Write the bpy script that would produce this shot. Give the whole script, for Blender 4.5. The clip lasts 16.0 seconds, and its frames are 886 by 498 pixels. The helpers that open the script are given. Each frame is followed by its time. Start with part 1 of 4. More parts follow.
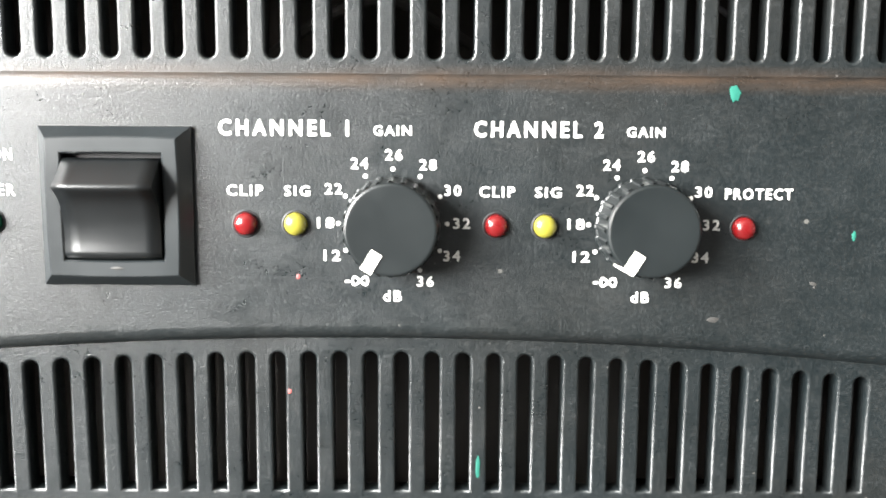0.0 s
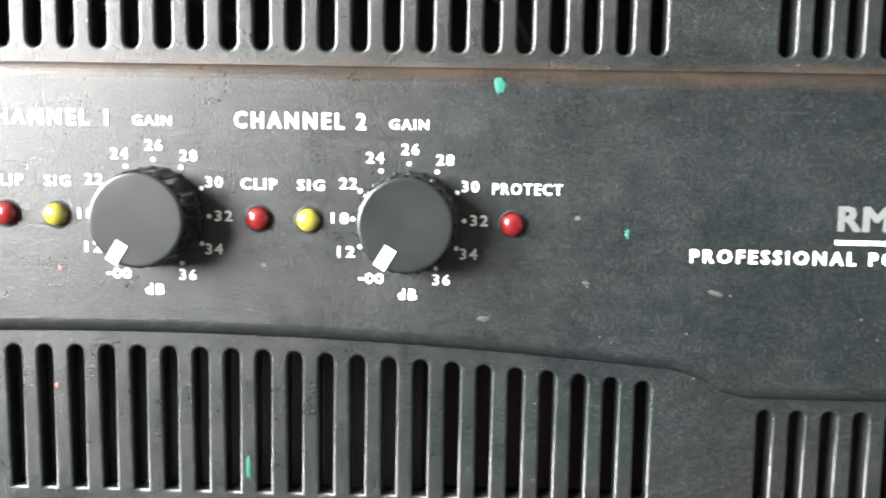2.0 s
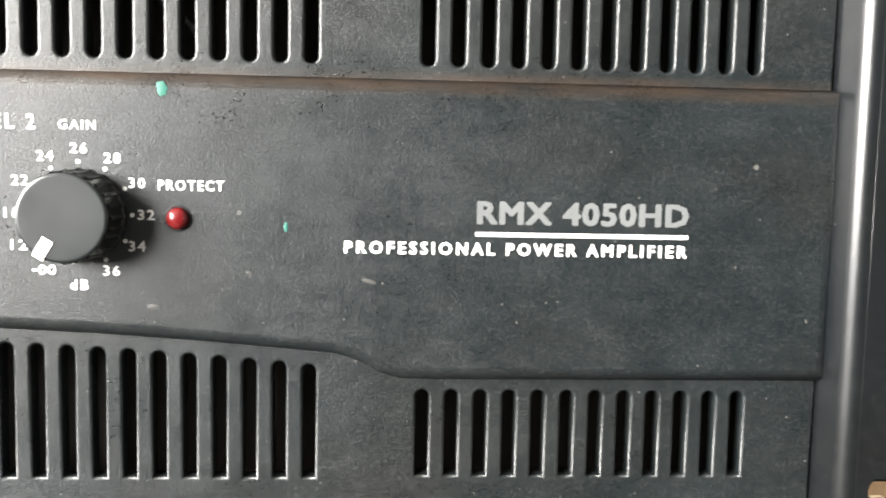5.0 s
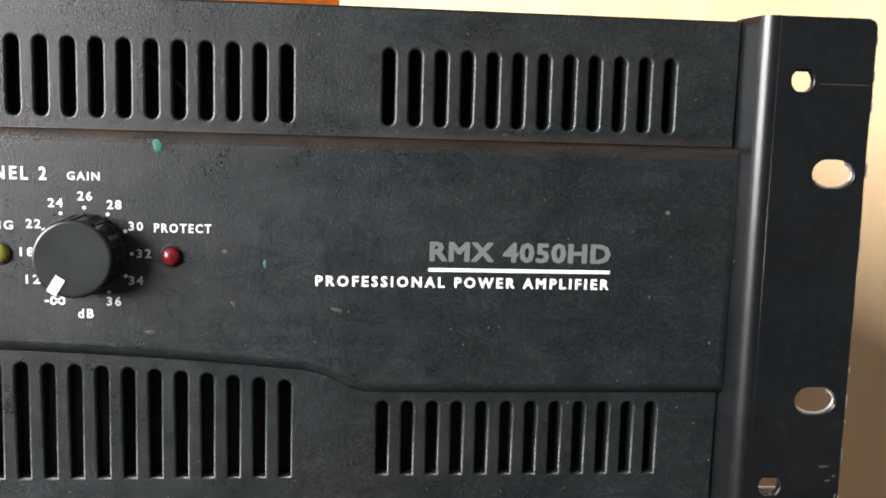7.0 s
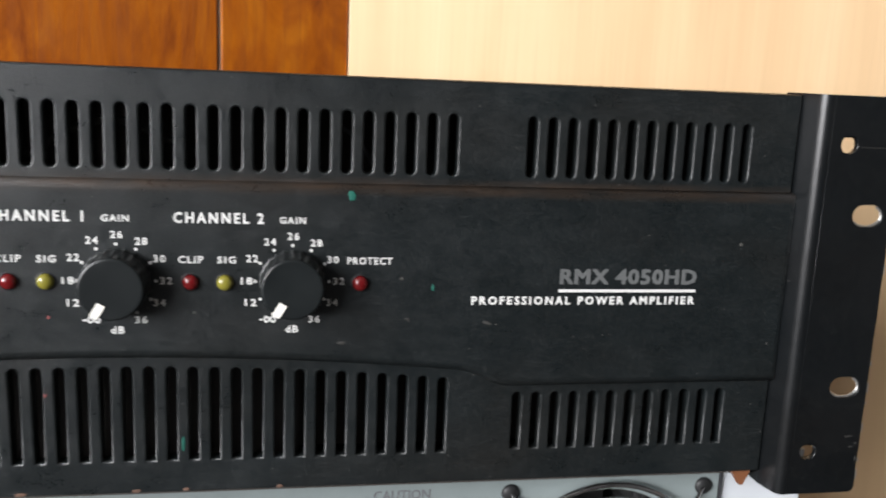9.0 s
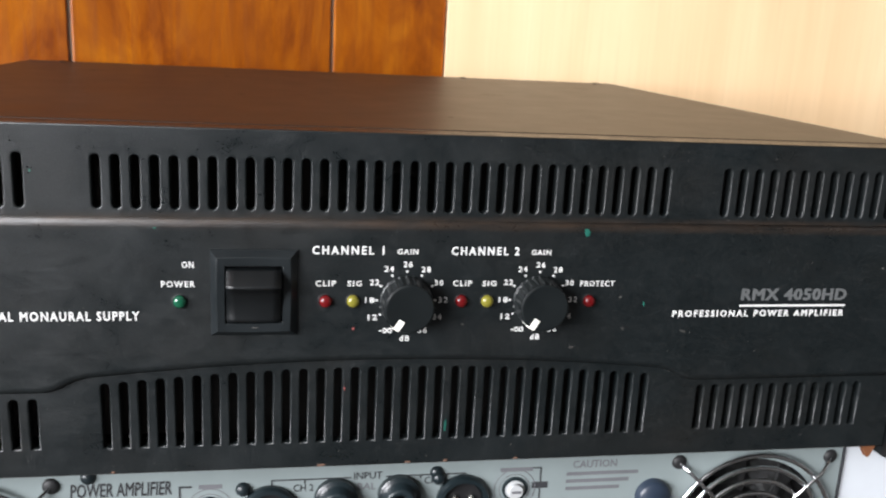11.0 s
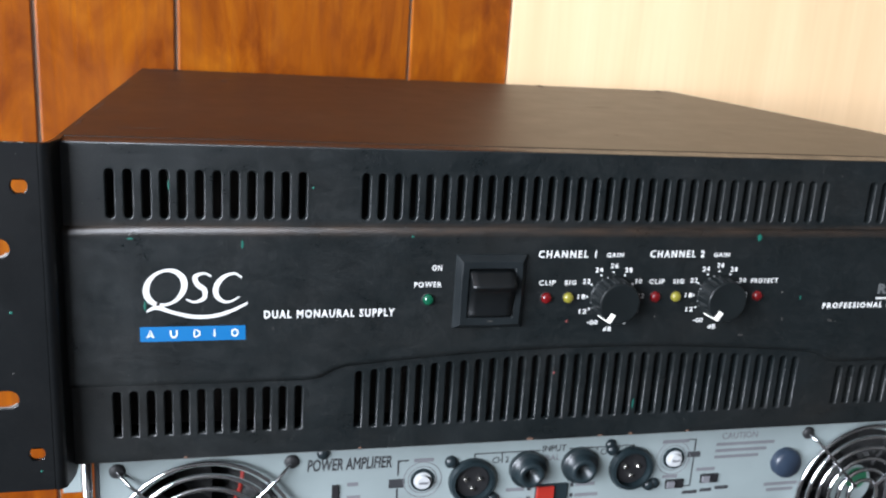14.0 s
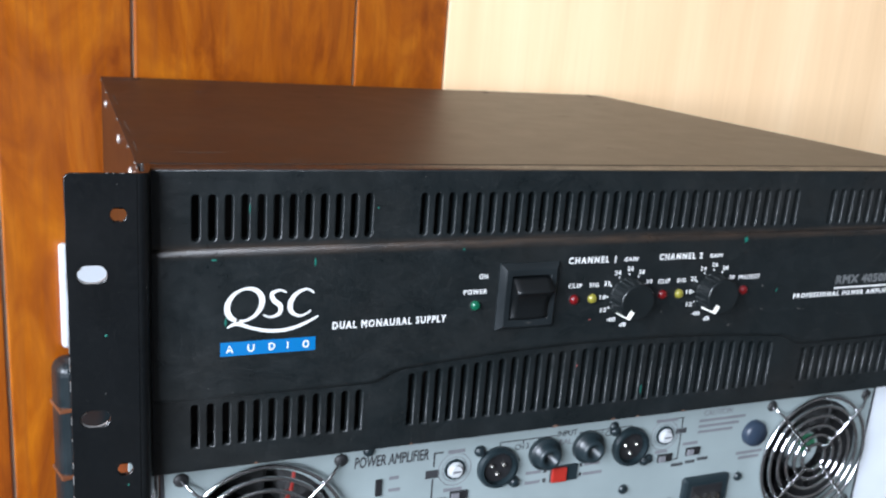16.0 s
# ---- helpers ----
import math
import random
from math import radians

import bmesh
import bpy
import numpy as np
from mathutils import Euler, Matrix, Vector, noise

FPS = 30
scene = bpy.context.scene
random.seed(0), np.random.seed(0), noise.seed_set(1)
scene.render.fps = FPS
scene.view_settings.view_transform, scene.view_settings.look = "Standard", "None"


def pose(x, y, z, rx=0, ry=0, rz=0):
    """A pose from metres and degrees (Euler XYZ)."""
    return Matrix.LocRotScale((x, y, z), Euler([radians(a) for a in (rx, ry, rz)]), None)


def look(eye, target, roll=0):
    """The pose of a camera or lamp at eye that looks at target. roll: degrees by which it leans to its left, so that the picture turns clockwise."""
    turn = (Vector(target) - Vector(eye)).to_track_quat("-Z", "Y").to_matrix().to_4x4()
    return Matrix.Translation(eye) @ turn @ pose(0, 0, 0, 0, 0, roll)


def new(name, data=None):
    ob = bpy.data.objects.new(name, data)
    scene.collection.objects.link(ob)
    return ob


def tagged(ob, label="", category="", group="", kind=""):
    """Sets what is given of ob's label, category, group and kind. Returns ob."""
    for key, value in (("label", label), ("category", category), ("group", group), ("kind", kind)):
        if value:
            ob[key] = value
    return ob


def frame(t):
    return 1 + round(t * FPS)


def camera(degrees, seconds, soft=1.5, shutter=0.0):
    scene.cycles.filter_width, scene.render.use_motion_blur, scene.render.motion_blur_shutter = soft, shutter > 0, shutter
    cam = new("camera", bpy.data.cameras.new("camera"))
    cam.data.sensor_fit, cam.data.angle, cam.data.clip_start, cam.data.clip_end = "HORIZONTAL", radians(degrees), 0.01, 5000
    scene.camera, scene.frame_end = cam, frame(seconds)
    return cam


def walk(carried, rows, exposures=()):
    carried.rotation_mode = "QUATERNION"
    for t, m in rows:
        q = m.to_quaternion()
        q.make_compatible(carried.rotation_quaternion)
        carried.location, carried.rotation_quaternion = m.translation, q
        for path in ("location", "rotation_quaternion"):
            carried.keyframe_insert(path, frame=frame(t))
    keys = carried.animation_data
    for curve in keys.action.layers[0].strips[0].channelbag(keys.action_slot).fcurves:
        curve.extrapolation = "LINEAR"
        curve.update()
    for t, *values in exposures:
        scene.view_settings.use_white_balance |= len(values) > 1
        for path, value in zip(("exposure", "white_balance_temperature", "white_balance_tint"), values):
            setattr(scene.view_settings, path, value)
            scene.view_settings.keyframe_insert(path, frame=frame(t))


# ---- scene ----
cam = camera(52.34, 16.0, 1.8, 0.4)
cam.data.dof.use_dof, cam.data.dof.focus_distance, cam.data.dof.aperture_fstop = True, 0.215, 48.0
# seconds, eye, target, roll
PATH = [
    (0, [0.01247, -0.17698, 0.09092], [0.01389, 0.02113, 0.06358], 0.42),
    (0.5, [0.02442, -0.17314, 0.08791], [0.01812, 0.02523, 0.06317], 0.42),
    (1, [0.03651, -0.17151, 0.09098], [0.02827, 0.02628, 0.06248], 0.42),
    (1.5, [0.05149, -0.17147, 0.09102], [0.04367, 0.02646, 0.06338], 0.49),
    (2, [0.06435, -0.17281, 0.08623], [0.05929, 0.02577, 0.06299], 0.99),
    (2.5, [0.07613, -0.17324, 0.08573], [0.07621, 0.02541, 0.06254], 0.91),
    (3, [0.08515, -0.17599, 0.08638], [0.08863, 0.02259, 0.0628], 0.9),
    (3.5, [0.09166, -0.17856, 0.08416], [0.0968, 0.02032, 0.06367], 0.76),
    (4, [0.1002, -0.18259, 0.0841], [0.10739, 0.01627, 0.06405], 0.98),
    (4.5, [0.10972, -0.18623, 0.08346], [0.11715, 0.01263, 0.0635], 0.95),
    (5, [0.11701, -0.18804, 0.08323], [0.12856, 0.01075, 0.06452], 1.21),
    (5.2, [0.12049, -0.18954, 0.08196], [0.1324, 0.00926, 0.06357], 1.16),
    (7.3, [0.11663, -0.22534, 0.10206], [0.13818, -0.02805, 0.07729], 1.8),
    (7.5, [0.11156, -0.23042, 0.10151], [0.13614, -0.03333, 0.07803], 1.77),
    (8, [0.09351, -0.24296, 0.11042], [0.12473, -0.04736, 0.08269], 1.64),
    (8.5, [0.0779, -0.25567, 0.11959], [0.11173, -0.06104, 0.08834], 2.14),
    (9, [0.0510, -0.2620, 0.1340], [0.0855, -0.0688, 0.0954], 2.5),
    (9.5, [0.0230, -0.2740, 0.1430], [0.0588, -0.0818, 0.1009], 2.8),
    (9.7, [0.0118, -0.2805, 0.1490], [0.0470, -0.0874, 0.1035], 2.9),
    (11.8, [-0.06308, -0.31234, 0.17373], [-0.02569, -0.12236, 0.12365], 3.24),
    (12, [-0.06819, -0.30955, 0.17202], [-0.03029, -0.1195, 0.12259], 3.29),
    (12.5, [-0.09052, -0.31777, 0.17342], [-0.04914, -0.12829, 0.12458], 3.45),
    (13, [-0.11317, -0.32872, 0.18003], [-0.07063, -0.1398, 0.13004], 3.52),
    (13.5, [-0.13402, -0.33426, 0.18262], [-0.09318, -0.14512, 0.13205], 3.46),
    (14, [-0.15439, -0.33556, 0.18544], [-0.10752, -0.1482, 0.13349], 3.64),
    (14.5, [-0.1796, -0.33661, 0.18782], [-0.12398, -0.15147, 0.13654], 4.13),
    (15, [-0.20399, -0.3295, 0.18863], [-0.13888, -0.14755, 0.13713], 4.64),
    (15.5, [-0.2263, -0.33163, 0.19089], [-0.15321, -0.15244, 0.14041], 4.41),
    (16, [-0.23971, -0.34074, 0.19934], [-0.16333, -0.16359, 0.14657], 4.51),
]
EXPOSURES = [(0.0, 0.92, 6950, 13), (3.5, 0.86, 7050, 13.5), (5.0, 0.71, 7150, 14), (6.3, 0.0, 7000, 14.5), (7.3, -0.78, 6800, 16), (9.0, -1.18, 6700, 16), (12.0, -1.0, 6450, 16.5), (16.0, -1.04, 5850, 14)]

walk(cam, [(t, look(eye, target, roll)) for t, eye, target, roll in PATH], EXPOSURES)

def rgba(c):
    return (c[0], c[1], c[2], 1.0)


# ---- world and lights ----
world = bpy.data.worlds.new("sky")
scene.world = world
world.use_nodes = True
wt = world.node_tree
sky = wt.nodes.new("ShaderNodeTexSky")
sky.sky_type, sky.sun_disc = "NISHITA", False
sky.sun_elevation, sky.sun_rotation = radians(40), radians(-110)
wt.links.new(sky.outputs[0], wt.nodes["Background"].inputs[0])
wt.nodes["Background"].inputs[1].default_value = 0.1

# the room, unseen and added to close the place: floor, ceiling, left wall with the window, far walls
RX0, RX1, RY0, RZ0, RZ1 = -1.75, 1.9, -3.6, -0.885, 1.75
WIN_Y0, WIN_Y1, WIN_Z0, WIN_Z1 = -2.80, -0.45, 0.10, 1.32


def area_light(name, eye, target, sx, sy, watts, color):
    lamp = bpy.data.lights.new(name, "AREA")
    lamp.shape, lamp.size, lamp.size_y, lamp.energy, lamp.color = "RECTANGLE", sx, sy, watts, color
    ob = new(name, lamp)
    ob.matrix_world = look(eye, target)
    return ob


WINDOW_WATTS = 535.0
area_light("window_daylight", (RX0 + 0.01, (WIN_Y0 + WIN_Y1) / 2, (WIN_Z0 + WIN_Z1) / 2),
           (0, (WIN_Y0 + WIN_Y1) / 2, (WIN_Z0 + WIN_Z1) / 2), WIN_Y1 - WIN_Y0, WIN_Z1 - WIN_Z0, WINDOW_WATTS, (0.93, 0.98, 1.0))


# ---- materials ----
class Nodes:
    """A principled material with small helpers to wire procedural detail into it."""

    def __init__(self, name, base=(0.5, 0.5, 0.5), rough=0.5, metal=0.0, **more):
        self.mat = bpy.data.materials.new(name)
        self.mat.use_nodes = True
        self.t = self.mat.node_tree
        self.p = self.t.nodes["Principled BSDF"]
        self.p.inputs["Base Color"].default_value = rgba(base)
        self.p.inputs["Roughness"].default_value = rough
        self.p.inputs["Metallic"].default_value = metal
        for key, value in more.items():
            self.p.inputs[key.replace("_", " ")].default_value = value
        self.coord = None

    def place(self, scale=(1, 1, 1), world_space=False):
        if world_space:
            source = self.t.nodes.new("ShaderNodeNewGeometry").outputs["Position"]
        else:
            source = self.t.nodes.new("ShaderNodeTexCoord").outputs["Object"]
        m = self.t.nodes.new("ShaderNodeMapping")
        m.inputs["Scale"].default_value = scale
        self.t.links.new(source, m.inputs[0])
        return m.outputs[0]

    def noise(self, at, scale, detail=3.0, rough=0.55, distortion=0.0):
        n = self.t.nodes.new("ShaderNodeTexNoise")
        n.inputs["Scale"].default_value, n.inputs["Detail"].default_value = scale, detail
        n.inputs["Roughness"].default_value, n.inputs["Distortion"].default_value = rough, distortion
        self.t.links.new(at, n.inputs["Vector"])
        return n.outputs[0]

    def ramp(self, value, stops):
        r = self.t.nodes.new("ShaderNodeValToRGB")
        while len(r.color_ramp.elements) < len(stops):
            r.color_ramp.elements.new(0.5)
        for e, (at, c) in zip(r.color_ramp.elements, stops):
            e.position = at
            e.color = rgba(c) if isinstance(c, tuple) else (c, c, c, 1)
        self.t.links.new(value, r.inputs[0])
        return r.outputs[0]

    def mix(self, factor, a, b, blend="MIX"):
        m = self.t.nodes.new("ShaderNodeMix")
        m.data_type, m.blend_type = "RGBA", blend
        for socket, value in ((m.inputs[0], factor), (m.inputs[6], a), (m.inputs[7], b)):
            if isinstance(value, tuple):
                socket.default_value = rgba(value)
            elif isinstance(value, (int, float)):
                socket.default_value = value
            else:
                self.t.links.new(value, socket)
        return m.outputs[2]

    def math(self, op, a, b=0.0):
        m = self.t.nodes.new("ShaderNodeMath")
        m.operation = op
        for socket, value in zip(m.inputs, (a, b)):
            if isinstance(value, (int, float)):
                socket.default_value = value
            else:
                self.t.links.new(value, socket)
        return m.outputs[0]

    def to(self, key, value):
        self.t.links.new(value, self.p.inputs[key])
        return self

    def bump(self, value, strength=0.3, distance=0.0005):
        b = self.t.nodes.new("ShaderNodeBump")
        b.inputs["Strength"].default_value, b.inputs["Distance"].default_value = strength, distance
        self.t.links.new(value, b.inputs["Height"])
        before = self.p.inputs["Normal"].links
        if before:
            self.t.links.new(before[0].from_socket, b.inputs["Normal"])
        self.t.links.new(b.outputs[0], self.p.inputs["Normal"])
        return self

    def specks(self, at, scale, size, share):
        """Small round flecks: 1 in a fleck, else 0."""
        v = self.t.nodes.new("ShaderNodeTexVoronoi")
        v.inputs["Scale"].default_value = scale
        self.t.links.new(at, v.inputs["Vector"])
        sep = self.t.nodes.new("ShaderNodeSeparateColor")
        self.t.links.new(v.outputs["Color"], sep.inputs[0])
        near = self.math("LESS_THAN", v.outputs["Distance"], self.math("MULTIPLY", sep.outputs[1], size))
        return self.math("MULTIPLY", near, self.math("LESS_THAN", sep.outputs[0], share))


def black_paint(name, base, rough, grain, dusty, film_amount=0.3):
    """Dark paint or plastic: fine pebbled grain, a thin greasy film with smears, settled dust and pale flecks."""
    n = Nodes(name, base, rough)
    at = n.place(world_space=True)
    fine = n.noise(at, 3400, 2, 0.6)
    pebble = n.noise(at, 1350, 3, 0.7)
    cloud = n.noise(at, 45, 5, 0.6)
    blotch = n.noise(n.place((1, 1, 1.6), True), 14, 4)
    smear = n.noise(n.place((0.75, 1, 1.2), True), 170, 5, 0.7, 0.6)
    col = n.mix(n.ramp(cloud, [(0.35, 0.0), (0.75, 0.55)]), base, tuple(c * 1.5 + 0.001 for c in base))
    film = n.noise(at, 520, 5, 0.75)
    col = n.mix(n.math("MULTIPLY", n.ramp(film, [(0.48, 0.0), (0.66, 1.0)]), film_amount), col, (0.031, 0.031, 0.029))
    dust = n.mix(n.math("MULTIPLY", n.ramp(blotch, [(0.45, 0.0), (0.8, 1.0)]), dusty), col, (0.09, 0.06, 0.04))
    speckle = n.math("MULTIPLY", n.ramp(pebble, [(0.50, 0.0), (0.68, 1.0)]), n.ramp(smear, [(0.35, 0.15), (0.65, 1.0)]))
    grainy = n.mix(n.math("MULTIPLY", speckle, 0.22 + 0.38 * grain), dust, tuple(c * 1.6 + 0.003 + 0.020 * grain for c in base))
    flecks = n.mix(n.math("MULTIPLY", n.specks(at, 130, 0.07, 0.3), 0.75), grainy, (0.09, 0.087, 0.08))
    crumbs = n.mix(n.math("MULTIPLY", n.specks(at, 420, 0.10, 0.05 + 0.10 * grain), 0.6), flecks, (0.10, 0.096, 0.09))
    n.to("Base Color", crumbs)
    spread = 0.02 + 0.08 * grain
    worn = n.ramp(cloud, [(0.3, rough - 0.7 * spread), (0.7, rough + spread)])
    uneven = n.math("ADD", n.math("MULTIPLY", n.math("SUBTRACT", pebble, 0.5), 0.45 * grain), n.math("MULTIPLY", n.math("SUBTRACT", smear, 0.5), 0.40 * grain))
    n.to("Roughness", n.math("MAXIMUM", n.math("ADD", worn, uneven), rough - 0.14))
    n.bump(n.math("ADD", fine, n.math("MULTIPLY", pebble, 0.9)), 0.55 * grain, 0.0002)
    return n


panel_n = black_paint("black_textured_plastic", (0.0038, 0.0060, 0.0067), 0.36, 0.80, 0.06, 0.16)
# brown dust that has settled on the ledge above the control strip
at = panel_n.place(world_space=True)
sep = panel_n.t.nodes.new("ShaderNodeSeparateXYZ")
panel_n.t.links.new(at, sep.inputs[0])
ledge = panel_n.math("SUBTRACT", 1.0, panel_n.math("MULTIPLY", panel_n.math("ABSOLUTE", panel_n.math("SUBTRACT", sep.outputs[2], 0.0998)), 330.0))
ledge = panel_n.math("MULTIPLY", panel_n.math("MAXIMUM", ledge, 0.0), panel_n.ramp(panel_n.noise(panel_n.place((60, 60, 400), True), 1.0, 4), [(0.3, 0.15), (0.65, 0.75)]))
old = panel_n.p.inputs["Base Color"].links[0].from_socket
panel_n.to("Base Color", panel_n.mix(ledge, old, (0.045, 0.028, 0.018)))
PANEL = panel_n.mat

steel_n = black_paint("black_painted_steel", (0.0022, 0.0030, 0.0036), 0.30, 0.06, 0.02, 0.08)
STEEL = steel_n.mat
# besides dust, the base colour holds the brown reflection of the plank wall
lid_n = black_paint("dusty_lid_wood_tint", (0.0075, 0.0058, 0.0048), 0.42, 0.06, 0.10, 0.2)
at = lid_n.place((2.5, 1, 1), True)
rubbed = lid_n.math("MULTIPLY", lid_n.ramp(lid_n.noise(at, 38, 6, 0.7), [(0.58, 0.0), (0.74, 1.0)]), 0.45)
lid_n.to("Base Color", lid_n.mix(rubbed, lid_n.p.inputs["Base Color"].links[0].from_socket, (0.035, 0.028, 0.023)))
LID = lid_n.mat


def plain(name, base, rough=0.5, metal=0.0, vary=0.12, grain=900.0, bump=0.1, **more):
    n = Nodes(name, base, rough, metal, **more)
    at = n.place(world_space=True)
    a, b = n.noise(at, grain, 2), n.noise(at, 40, 4)
    n.to("Base Color", n.mix(n.ramp(b, [(0.3, 0.0), (0.7, 1.0)]), tuple(c * (1 - vary) for c in base), tuple(min(1, c * (1 + vary)) for c in base)))
    n.to("Roughness", n.ramp(b, [(0.3, max(0.02, rough - 0.06)), (0.7, min(1, rough + 0.08))]))
    if bump:
        n.bump(a, bump, 0.0002)
    return n.mat


WHITE_INK = plain("white_ink", (0.62, 0.62, 0.60), 0.55, vary=0.05)
GREY_INK = plain("grey_ink", (0.10, 0.105, 0.105), 0.5, vary=0.08)
BLUE_INK = plain("blue_ink", (0.0005, 0.115, 0.31), 0.5, vary=0.05)
BLACK_INK = plain("black_ink", (0.032, 0.033, 0.036), 0.55)
FAINT_INK = plain("faint_grey_ink", (0.14, 0.14, 0.15), 0.6)
TEAL = plain("teal_paint_splash", (0.008, 0.095, 0.07), 0.45, vary=0.25)
PINK = plain("pink_paint_splash", (0.25, 0.06, 0.055), 0.5, vary=0.2)
PALE_RUB_DENT = plain("pale_rub_and_dent", (0.040, 0.031, 0.025), 0.55, vary=0.3)
PALE_CHIP = plain("pale_scuff", (0.03, 0.029, 0.027), 0.6, vary=0.3)
SWITCH = plain("switch_plastic", (0.0085, 0.0112, 0.0125), 0.33, vary=0.2, grain=2500, bump=0.05)
ROCKER = plain("rocker_plastic", (0.0036, 0.0045, 0.0050), 0.32, vary=0.25, grain=1200, bump=0.04)
KNOB = plain("knob_plastic", (0.006, 0.008, 0.0085), 0.33, vary=0.2, grain=2500, bump=0.05)
POINTER = plain("pointer_white", (0.82, 0.80, 0.72), 0.45, vary=0.06)
RED_LED = plain("red_led", (0.12, 0.004, 0.005), 0.24, vary=0.15, bump=0, Coat_Weight=0.3)
YELLOW_LED = plain("yellow_led", (0.185, 0.165, 0.022), 0.28, vary=0.12, bump=0, Coat_Weight=0.3)
GREEN_LED = plain("green_led", (0.004, 0.07, 0.035), 0.18, vary=0.08, bump=0, Coat_Weight=0.4)
DARK = plain("dark_hollow", (0.06, 0.052, 0.046), 0.8)
BAFFLE = plain("grey_baffle", (0.06, 0.056, 0.052), 0.7, vary=0.35, grain=500)
BARE = plain("bare_steel_edge", (0.55, 0.54, 0.52), 0.4, 0.9, vary=0.2)
CHROME = plain("chrome_wire", (0.75, 0.75, 0.76), 0.14, 1.0, vary=0.05, bump=0)
SILVER = plain("silver_grey_panel", (0.228, 0.268, 0.266), 0.42, 0.0, vary=0.06, grain=2200, bump=0.15)
SOCKET = plain("socket_black", (0.010, 0.017, 0.020), 0.35, vary=0.2)
SOCKET_DARK = plain("socket_hollow", (0.006, 0.006, 0.007), 0.6)
PIN = plain("contact_metal", (0.7, 0.68, 0.62), 0.25, 1.0, bump=0)
NAVY = plain("dark_blue_plastic", (0.022, 0.034, 0.055), 0.4, vary=0.2)
RED_PLASTIC = plain("red_plastic", (0.30, 0.02, 0.012), 0.4)
GREEN_PLASTIC = plain("green_label", (0.012, 0.14, 0.06), 0.5)
FAN_BLACK = plain("fan_plastic", (0.014, 0.0145, 0.015), 0.5)
WHITE_PLASTIC = plain("white_plastic", (0.60, 0.63, 0.66), 0.35, vary=0.04)
TRIM = plain("pale_grey_plastic", (0.42, 0.43, 0.43), 0.4)
# unseen room surfaces, their tones set for fill light and the front's reflections
PLASTER = plain("grey_plaster", (0.035, 0.036, 0.038), 0.85, vary=0.06, grain=120, bump=0.2)
CEILING = plain("grey_ceiling_paint", (0.16, 0.16, 0.155), 0.85, vary=0.04, grain=120, bump=0.15)
EAST_PAINT = plain("dark_wall_paint", (0.06, 0.06, 0.058), 0.8, vary=0.05, grain=120, bump=0.15)
FLOOR_TILE = plain("floor_cement", (0.028, 0.026, 0.024), 0.7, vary=0.15, grain=150)


def plank_material():
    n = Nodes("varnished_plywood", (0.4, 0.13, 0.02), 0.3)
    info = n.t.nodes.new("ShaderNodeObjectInfo")
    comb = n.t.nodes.new("ShaderNodeCombineXYZ")
    n.t.links.new(n.math("MULTIPLY", info.outputs["Random"], 9.0), comb.inputs[0])
    n.t.links.new(n.math("MULTIPLY", info.outputs["Random"], 5.0), comb.inputs[2])

    def shifted(scale):
        add = n.t.nodes.new("ShaderNodeVectorMath")
        n.t.links.new(n.place(scale), add.inputs[0])
        n.t.links.new(comb.outputs[0], add.inputs[1])
        return add.outputs[0]

    grain = n.noise(shifted((110, 110, 7)), 1.0, 6, 0.65, 1.0)
    flame = n.noise(shifted((24, 24, 9.0)), 1.0, 5, 0.62, 1.4)
    fine = n.noise(shifted((420, 420, 14)), 1.0, 3, 0.6)
    base = n.ramp(flame, [(0.30, (0.185, 0.035, 0.0005)), (0.5, (0.335, 0.082, 0.0010)), (0.71, (0.46, 0.137, 0.003))])
    col = n.mix(n.ramp(grain, [(0.40, 0.0), (0.72, 0.45)]), base, (0.15, 0.030, 0.0010))
    col = n.mix(n.math("MULTIPLY", n.ramp(fine, [(0.55, 0.0), (0.75, 1.0)]), 0.3), col, (0.15, 0.035, 0.005))
    tone = n.math("ADD", 0.88, n.math("MULTIPLY", info.outputs["Random"], 0.22))
    hsv = n.t.nodes.new("ShaderNodeHueSaturation")
    n.t.links.new(tone, hsv.inputs["Value"])
    n.t.links.new(col, hsv.inputs["Color"])
    n.to("Base Color", hsv.outputs[0])
    n.p.inputs["Coat Weight"].default_value = 0.08
    n.p.inputs["Coat Roughness"].default_value = 0.22
    n.to("Roughness", n.ramp(grain, [(0.3, 0.32), (0.7, 0.5)]))
    n.bump(grain, 0.12, 0.001)
    return n.mat


def pale_material():
    n = Nodes("pale_birch_board", (0.72, 0.56, 0.36), 0.55)
    soft = n.noise(n.place((22, 22, 1.4)), 1.0, 4, 0.6, 0.5)
    fine = n.noise(n.place((240, 240, 7)), 1.0, 4, 0.6)
    cloud = n.noise(n.place((3, 3, 3)), 1.0, 3)
    col = n.ramp(soft, [(0.3, (0.66, 0.445, 0.245)), (0.55, (0.74, 0.515, 0.295)), (0.8, (0.79, 0.58, 0.35))])
    col = n.mix(n.math("MULTIPLY", n.ramp(fine, [(0.5, 0.0), (0.72, 1.0)]), 0.22), col, (0.55, 0.38, 0.22))
    col = n.mix(n.ramp(cloud, [(0.4, 0.0), (0.7, 0.2)]), col, (0.66, 0.47, 0.29))
    n.to("Base Color", col)
    n.bump(fine, 0.08, 0.0008)
    return n.mat


PLANK, PALE = plank_material(), pale_material()
GROOVE = plain("groove_grey_paint", (0.30, 0.25, 0.20), 0.6)
RUST = plain("rust", (0.11, 0.06, 0.04), 0.8, vary=0.3)
TABLE_WOOD = PLANK
BAND = plain("brown_band", (0.16, 0.06, 0.025), 0.5)


